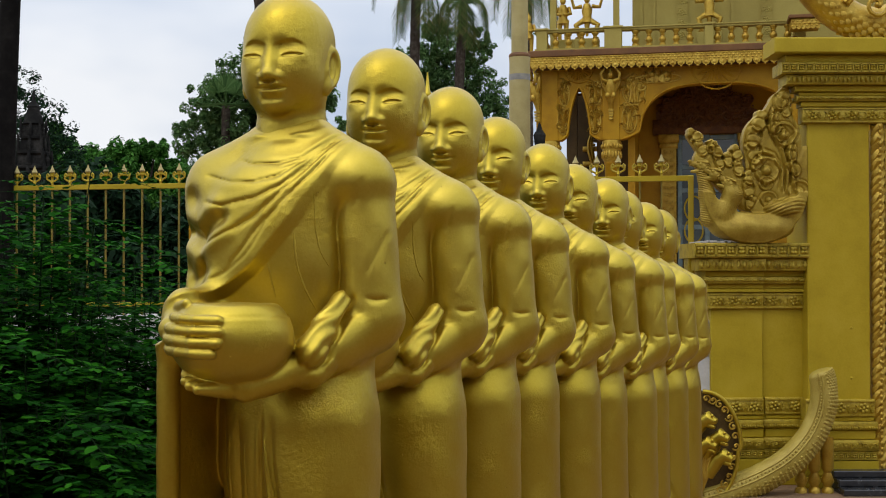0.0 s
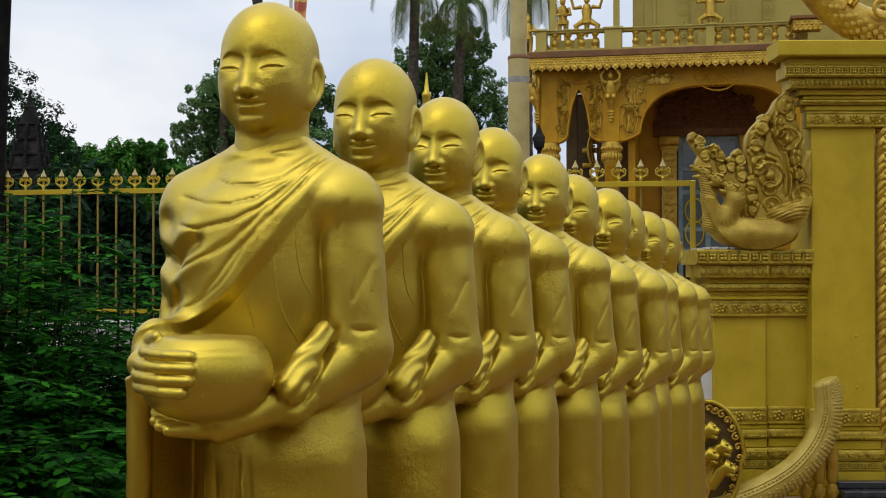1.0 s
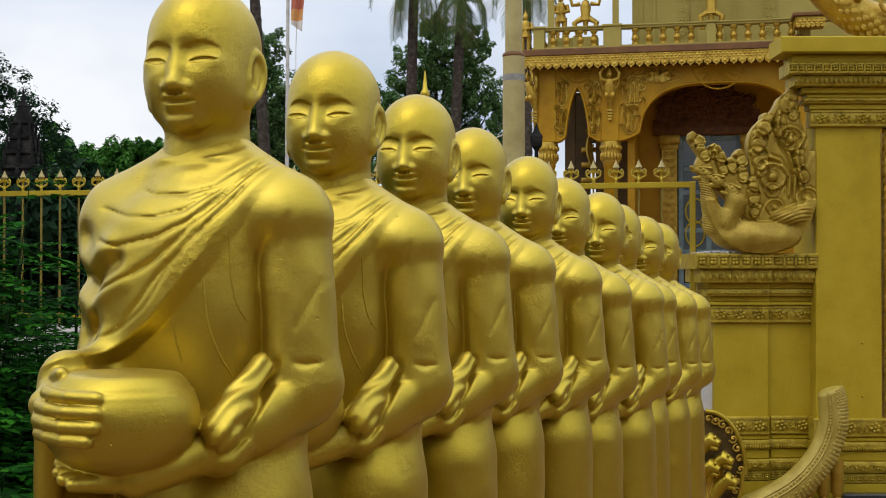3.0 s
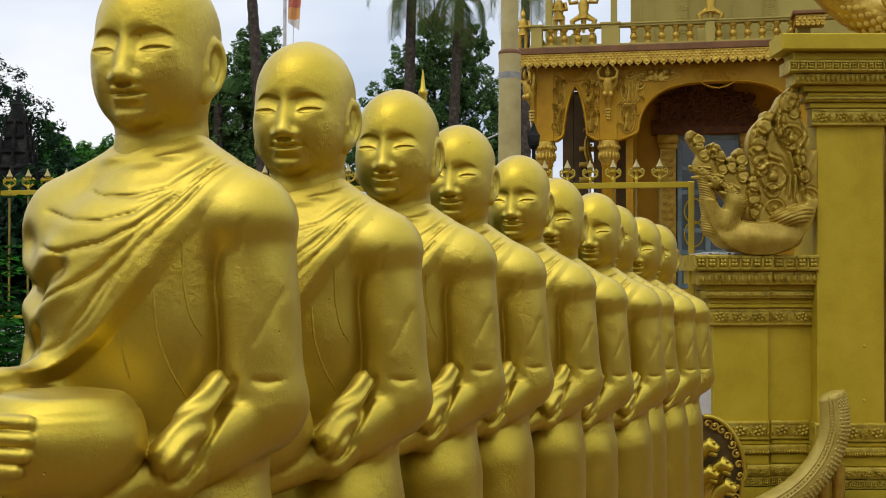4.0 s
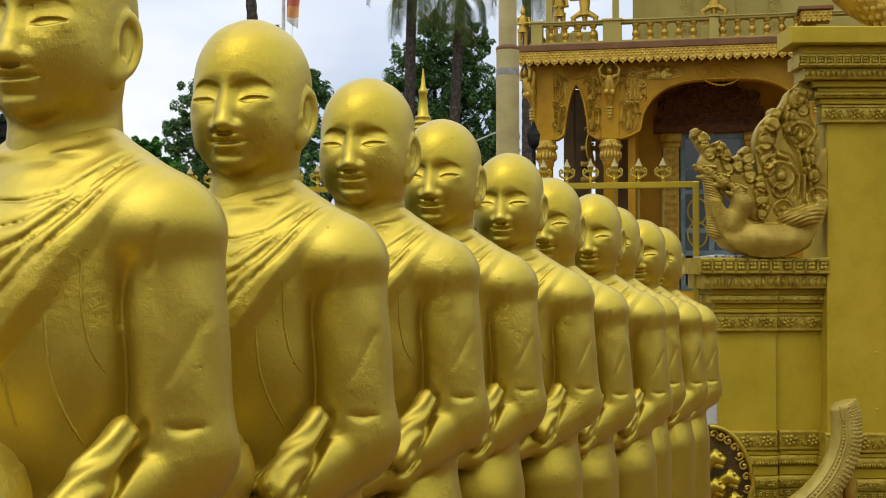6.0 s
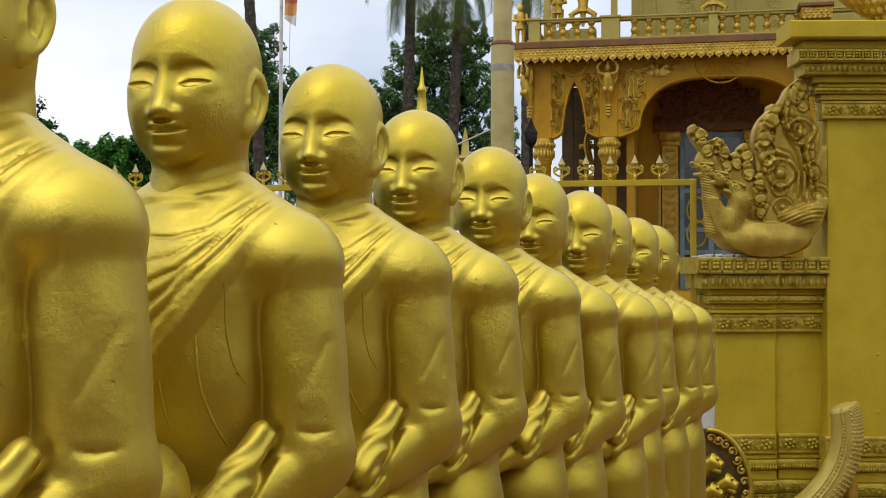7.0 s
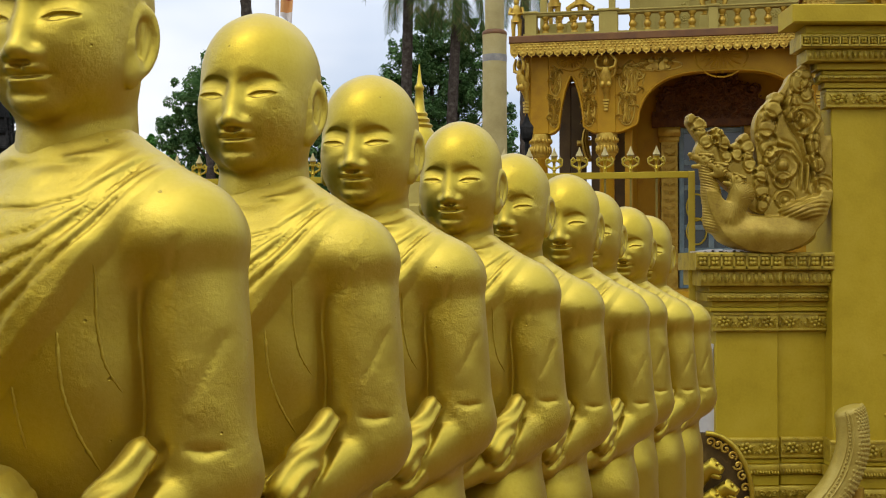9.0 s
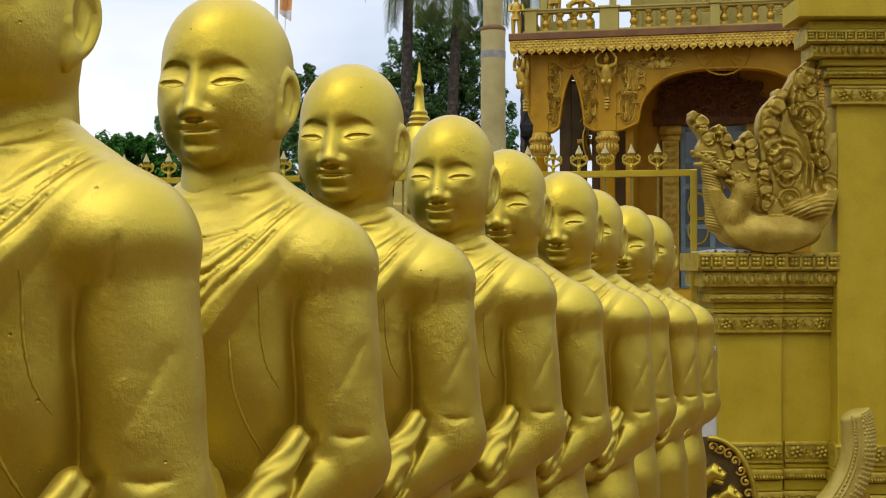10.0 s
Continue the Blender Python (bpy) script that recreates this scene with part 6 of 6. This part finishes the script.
def shrub(x, y, h, spread, seed, label, n_stems=9):
    """A leafy bush with compound leaves of many small leaflets."""
    rnd = random.Random(seed)
    nr = np.random.default_rng(seed)
    root = thing("shrub", pose(x, y, 0), label, "shrub", "shrubs by the fence")
    g = Geo()
    cs, ns = [], []
    V, Q = [], []
    for s in range(n_stems):
        a = rnd.uniform(0, 6.28)
        top = Vector((math.cos(a) * spread * rnd.uniform(0.1, 0.9), math.sin(a) * spread * rnd.uniform(0.1, 0.9), h * (1.0 - 0.36 * rnd.random() ** 1.2)))
        st = [Vector((top.x * 0.2, top.y * 0.2, 0)), Vector((top.x * 0.45, top.y * 0.45, top.z * 0.5)), top]
        g.pipe(st, [0.009, 0.006, 0.0025], 5)
        for b in range(30):
            t = 0.22 + 0.78 * (b / 29) ** 0.8
            p = st[0].lerp(st[1], t * 2) if t < 0.5 else st[1].lerp(st[2], t * 2 - 1)
            ba = rnd.uniform(0, 6.28)
            L = rnd.uniform(0.22, 0.42)
            el = rnd.uniform(-0.15, 0.55)
            d = Vector((math.cos(ba) * math.cos(el), math.sin(ba) * math.cos(el), math.sin(el)))
            prev = p
            twig = [p]
            for i in range(9):
                c = p + d * (L * (i + 1) / 9) + Vector((0, 0, -0.10 * L * ((i + 1) / 9) ** 2 * 3))
                twig.append(c)
                side = d.cross(Vector((0, 0, 1))).normalized()
                for sgn in (1, -1, 0) if i == 8 else (1, -1):
                    ld = (side * sgn * 0.9 + d * (0.55 if sgn else 1.0) + Vector((0, 0, rnd.uniform(-0.35, 0.05)))).normalized()
                    ll = 0.050 * rnd.uniform(0.75, 1.25) * (1.1 - 0.4 * abs(i - 4) / 5)
                    w = ld.cross(Vector((rnd.uniform(-0.3, 0.3), rnd.uniform(-0.3, 0.3), 1))).normalized() * ll * 0.27
                    dip = Vector((0, 0, -0.12 * ll))
                    k = len(V)
                    V += [c, c + ld * ll * 0.35 + w, c + ld * ll * 0.72 + w * 0.75 + dip * 0.4, c + ld * ll + dip, c + ld * ll * 0.72 - w * 0.75 + dip * 0.4, c + ld * ll * 0.35 - w]
                    Q += [(k, k + 1, k + 2, k + 3, k + 4, k + 5)]
            g.pipe(twig[::2], 0.0012, 3)
    g.part("branchwork", STEM, root)
    f = Geo()
    f.v, f.f = [tuple(p) for p in V], Q
    f.part("foliage", LEAF_NEAR, root)
    return root


SHRUB_LABEL = "dense green shrub with feathery compound leaves"
for k, (x, y, h, sp) in enumerate(((-1.40, 4.3, 1.68, 0.36), (-1.9, 4.5, 2.10, 0.45), (-2.35, 4.9, 2.28, 0.5), (-1.55, 5.0, 1.82, 0.42), (-2.0, 5.6, 2.02, 0.55), (-1.45, 6.0, 1.75, 0.5),
                                   (-2.75, 5.6, 2.32, 0.55), (-1.25, 3.8, 1.42, 0.30), (-1.62, 3.7, 1.62, 0.32), (-2.1, 6.8, 1.85, 0.6), (-1.0, 5.4, 1.62, 0.40), (-2.9, 6.8, 2.0, 0.7), (-1.15, 6.9, 1.62, 0.55), (-1.9, 3.9, 1.85, 0.36))):
    shrub(x, y, h, sp, 40 + k, SHRUB_LABEL, 22)
for k, (x, y, h, sp) in enumerate(((-1.62, 4.75, 2.20, 0.30), (-1.42, 5.5, 2.02, 0.34), (-1.92, 5.75, 2.32, 0.36))):
    shrub(x, y, h, sp, 70 + k, "taller green shrub with loose feathery sprays", 7)

BLACK_BARK = paint("wet_black_bark", (0.010, 0.009, 0.008), (0.006, 0.005, 0.005), (0.020, 0.018, 0.016), 0.95, 0.0, 6.0, 0.6, 30.0)
BLACK_BARK.node_tree.nodes["Principled BSDF"].inputs["Specular IOR Level"].default_value = 0.05
# dark trunk close to the fence
g = thing("dark_palm", pose(-4.36, 12.0, 0), "dark rough palm trunk by the fence", "palm tree")
Geo().pipe([(0.0, 0, 0), (0.0, 0, 2.5), (0.06, 0, 4.0), (0.15, 0, 6.5)], [0.14, 0.12, 0.10, 0.09], 14).part("trunk", BLACK_BARK, g, smooth=True)

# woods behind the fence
# The first two trees use the leaf colour with shade painted in.
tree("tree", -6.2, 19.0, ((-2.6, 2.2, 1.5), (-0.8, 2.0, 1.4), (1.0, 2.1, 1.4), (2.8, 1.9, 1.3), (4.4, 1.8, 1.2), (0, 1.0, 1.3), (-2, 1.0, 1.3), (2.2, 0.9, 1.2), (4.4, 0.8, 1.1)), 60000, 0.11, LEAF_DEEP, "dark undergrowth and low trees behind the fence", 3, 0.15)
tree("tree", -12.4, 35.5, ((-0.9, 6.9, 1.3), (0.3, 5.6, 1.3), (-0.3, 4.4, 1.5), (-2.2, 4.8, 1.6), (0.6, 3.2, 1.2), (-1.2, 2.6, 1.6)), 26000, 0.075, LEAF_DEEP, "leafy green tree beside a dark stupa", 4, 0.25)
tree("tree", -15.5, 62.0, ((-6.0, 6.5, 2.0), (-3.4, 6.9, 1.9), (-0.8, 6.7, 1.8), (1.6, 6.3, 1.8), (3.8, 5.9, 1.6), (-4.6, 4.7, 2.0), (-1.2, 4.5, 2.2), (2.2, 4.3, 2.0), (-4.0, 8.4, 0.5), (-4.3, 9.0, 0.45), (0.9, 7.9, 0.8)), 110000, 0.140, LEAF_BRIGHT, "bright green spreading tree beyond the wall", 5, 0.35)
tree("tree", -7.8, 48.0, ((0.0, 9.4, 1.3), (-1.2, 8.2, 1.3), (1.2, 8.6, 1.3), (-1.9, 7.2, 1.0), (0.2, 7.4, 1.4), (1.9, 7.2, 1.3), (-1.0, 6.2, 1.3), (1.0, 6.0, 1.4), (2.7, 8.6, 1.0), (0.9, 10.4, 1.0)), 60000, 0.085, LEAF_TREE, "open-crowned dark green tree", 6, 0.22)
tree("tree", -0.1, 52.0, ((0.3, 11.4, 1.2), (-0.9, 10.4, 1.2), (1.4, 10.0, 1.2), (-1.8, 9.0, 1.2), (0.2, 9.2, 1.5), (2.0, 8.4, 1.2), (-2.2, 7.6, 1.2), (-0.6, 7.4, 1.5), (1.4, 6.8, 1.4), (2.4, 6.8, 1.1), (-1.6, 5.8, 1.4), (0.6, 5.4, 1.4), (1.5, 11.6, 0.8), (-0.2, 12.2, 0.7)), 90000, 0.080, LEAF_TREE, "tall dark green tree with an open crown", 7, 0.28)
tree("tree", -3.9, 44.0, ((-0.4, 6.2, 0.9), (0.5, 6.8, 0.8), (0.9, 5.6, 1.0), (-0.6, 5.0, 1.0)), 16000, 0.085, LEAF_TREE, "small dark green tree", 8, 0.14)

palm("palm", -6.3, 46.0, -0.9, 15.0, 0.22, 12, "coconut palm with a grey ringed trunk", 1)
palm("palm", -1.32, 48.7, 0.25, 13.3, 0.23, 15, "coconut palm with a grey ringed trunk", 2)
palm("palm", 0.32, 49.0, 0.5, 12.7, 0.22, 15, "coconut palm with dry hanging fronds", 3, 1.5)
palm("palm", 3.3, 47.0, 0.0, 13.0, 0.20, 14, "coconut palm behind the pole", 4)
# fan palm
g = thing("fan_palm", pose(-8.4, 47.0, 0), "palmyra palm with stiff round fan leaves", "palm tree")
Geo().pipe([(0, 0, 0), (0, 0, 8.2)], [0.22, 0.17], 10).part("trunk", BARK, g, smooth=True)
rnd = random.Random(5)
for k in range(13):
    f = Geo()
    a, el = rnd.uniform(0, 6.28), rnd.uniform(-0.3, 1.4)
    d = Vector((math.cos(a) * math.cos(el), math.sin(a) * math.cos(el), math.sin(el)))
    c = Vector((0, 0, 8.2)) + d * 0.6
    f.pipe([(0, 0, 8.1), c], 0.025, 5)
    s = d.cross(Vector((0, 0, 1))).normalized()
    for q in range(17):
        b = -1.5 + 3.0 * q / 16
        tip = c + (d * math.cos(b) + s * math.sin(b)) * 0.75
        w = (s * math.cos(b) - d * math.sin(b)) * 0.04
        f.add([c, c.lerp(tip, 0.6) + w, tip, c.lerp(tip, 0.6) - w], [(0, 1, 2, 3)])
    f.part("fan_leaf", LEAF_TREE, g)

# ---- dark stone stupa, gilt stupa, flag, cable, lamp ----
st2 = thing("stone_stupa", pose(-10.92, 32.4, -0.55) @ Matrix.Diagonal((1.1, 1.1, 1.0, 1)), "weathered black stone stupa with tiered spire and niches", "stupa")
g = Geo()
g.turn(((1.5, 0.0), (1.5, 2.2), (1.25, 2.3), (1.2, 3.4), (1.3, 3.45), (1.1, 3.6)), 4)
g.part("base", STONE_DARK, st2)
g = Geo()
z, r = 3.5, 0.95
for k in range(7):
    g.turn(((r * 1.15, z), (r * 1.15, z + 0.06), (r, z + 0.08), (r * 0.9, z + 0.34), (r * 1.05, z + 0.38)), 4)
    for s in range(4):
        a = math.pi / 2 * s + math.pi / 4
        g.turn(((0.12 * r, z + 0.05), (0.10 * r, z + 0.30), (0.02, z + 0.52)), 6, Matrix.Translation((r * 1.05 * math.cos(a), r * 1.05 * math.sin(a), 0)))
        a2 = math.pi / 2 * s
        g.turn(((0.16 * r, z + 0.08), (0.16 * r, z + 0.26), (0.02, z + 0.44)), 6, Matrix.Translation((r * 0.72 * math.cos(a2), r * 0.72 * math.sin(a2), 0)))
    z += 0.40
    r *= 0.83
g.part("tier", STONE_DARK, st2)
Geo().turn(((r, z), (r * 0.8, z + 0.2), (0.14, z + 0.4), (0.16, z + 0.46), (0.05, z + 0.62), (0.01, z + 0.95)), 10).part("spire", STONE_DARK, st2, smooth=True)
for k in range(3):
    Geo().box(-0.62 + 0.45 * k, -0.30 + 0.45 * k, -1.16, -1.05, 2.4, 3.2).part("niche", CONCRETE, st2)

gs = thing("gilt_stupa", pose(-0.55, 43.2, 0.4), "slender gilt stupa spire above the trees", "stupa")
Geo().turn(((1.6, 0.0), (1.6, 3.6), (1.2, 3.7), (1.1, 4.6)), 4).part("base", PALE_WALL, gs)
g = Geo().turn(((0.85, 4.6), (0.85, 5.0), (0.65, 5.1), (0.72, 5.6), (0.55, 6.1), (0.42, 6.3), (0.46, 6.4), (0.34, 6.5), (0.37, 6.6), (0.27, 6.7), (0.29, 6.8), (0.19, 6.9), (0.13, 7.6), (0.17, 7.65), (0.15, 7.75), (0.09, 7.85), (0.02, 8.5)), 18)
g.part("spire", GOLD, gs, smooth=True)
for s in (-1.2, 1.5):
    Geo().turn(((0.22, 4.6), (0.22, 5.3), (0.3, 5.35), (0.14, 5.5), (0.12, 5.9), (0.02, 6.4)), 10, Matrix.Translation((s, 0.2, 0))).part("corner_spire", PALE_WALL, gs, smooth=True)

fp = thing("flagpole", pose(-5.0, 40.0, 0), "thin pale flagpole with a striped cloth flag", "flagpole")
Geo().pipe([(0, 0, 0), (0.05, 0, 14.0)], [0.07, 0.05], 8).part("pole", CONCRETE, fp, smooth=True)
FLAG, fn, fl, fpn = nodes_of("striped_flag_cloth")
ftc, fw, frp = fn.new("ShaderNodeTexCoord"), fn.new("ShaderNodeSeparateXYZ"), fn.new("ShaderNodeValToRGB")
fl.new(ftc.outputs["Generated"], fw.inputs["Vector"])
fl.new(fw.outputs["Z"], frp.inputs["Fac"])
frp.color_ramp.interpolation = "CONSTANT"
for k, (p, c) in enumerate(((0.0, (0.65, 0.60, 0.55)), (0.2, (0.60, 0.30, 0.10)), (0.42, (0.45, 0.13, 0.08)), (0.6, (0.65, 0.50, 0.16)), (0.8, (0.08, 0.16, 0.45)))):
    e = frp.color_ramp.elements[k] if k < 2 else frp.color_ramp.elements.new(p)
    e.position, e.color = p, (*c, 1)
fl.new(frp.outputs["Color"], fpn.inputs["Base Color"])
fpn.inputs["Roughness"].default_value = 0.9
g = Geo()
v, f = [], []
for i in range(9):
    for j in range(13):
        v.append((0.14 + 0.46 * i / 8 - 0.10 * j / 12 * (i / 8), 0.08 * math.sin(i * 1.1 + j * 0.3), 11.4 - 1.5 * j / 12 - 0.25 * i / 8))
f = [(i * 13 + j, i * 13 + j + 1, (i + 1) * 13 + j + 1, (i + 1) * 13 + j) for i in range(8) for j in range(12)]
n = len(v)
g.add(v + [(a, b + 0.012, c) for a, b, c in v], f + [tuple(k + n for k in q)[::-1] for q in f])
g.part("flag", FLAG, fp, "orange, red and white striped flag", True)
Geo().pipe([(0.32, 0, 9.9), (0.30, 0, 9.0), (0.30, 0, 8.2)], 0.012, 5).part("cord", CONCRETE, fp)

cable = Geo().pipe([(0.72, 13.2, 3.35 + EYE - 1.85), (-0.2, 17.0, 3.30), (-0.9, 22.0, 3.55), (-1.8, 30.0, 4.3)], 0.009, 5).part("overhead_cable", CONCRETE)
tagged(cable, "thin pale overhead cable strung from the pole", "cable")

lamp = thing("garden_lamp", pose(1.55, 19.5, 0), "small dark lantern on a thin post", "lamp")
Geo().pipe([(0, 0, 0), (0, 0, 3.8)], [0.035, 0.03], 8).part("post", STONE_DARK, lamp, smooth=True)
Geo().turn(((0.03, 3.8), (0.08, 3.86), (0.10, 4.02), (0.05, 4.1), (0.01, 4.22)), 8).part("lantern", STONE_DARK, lamp)
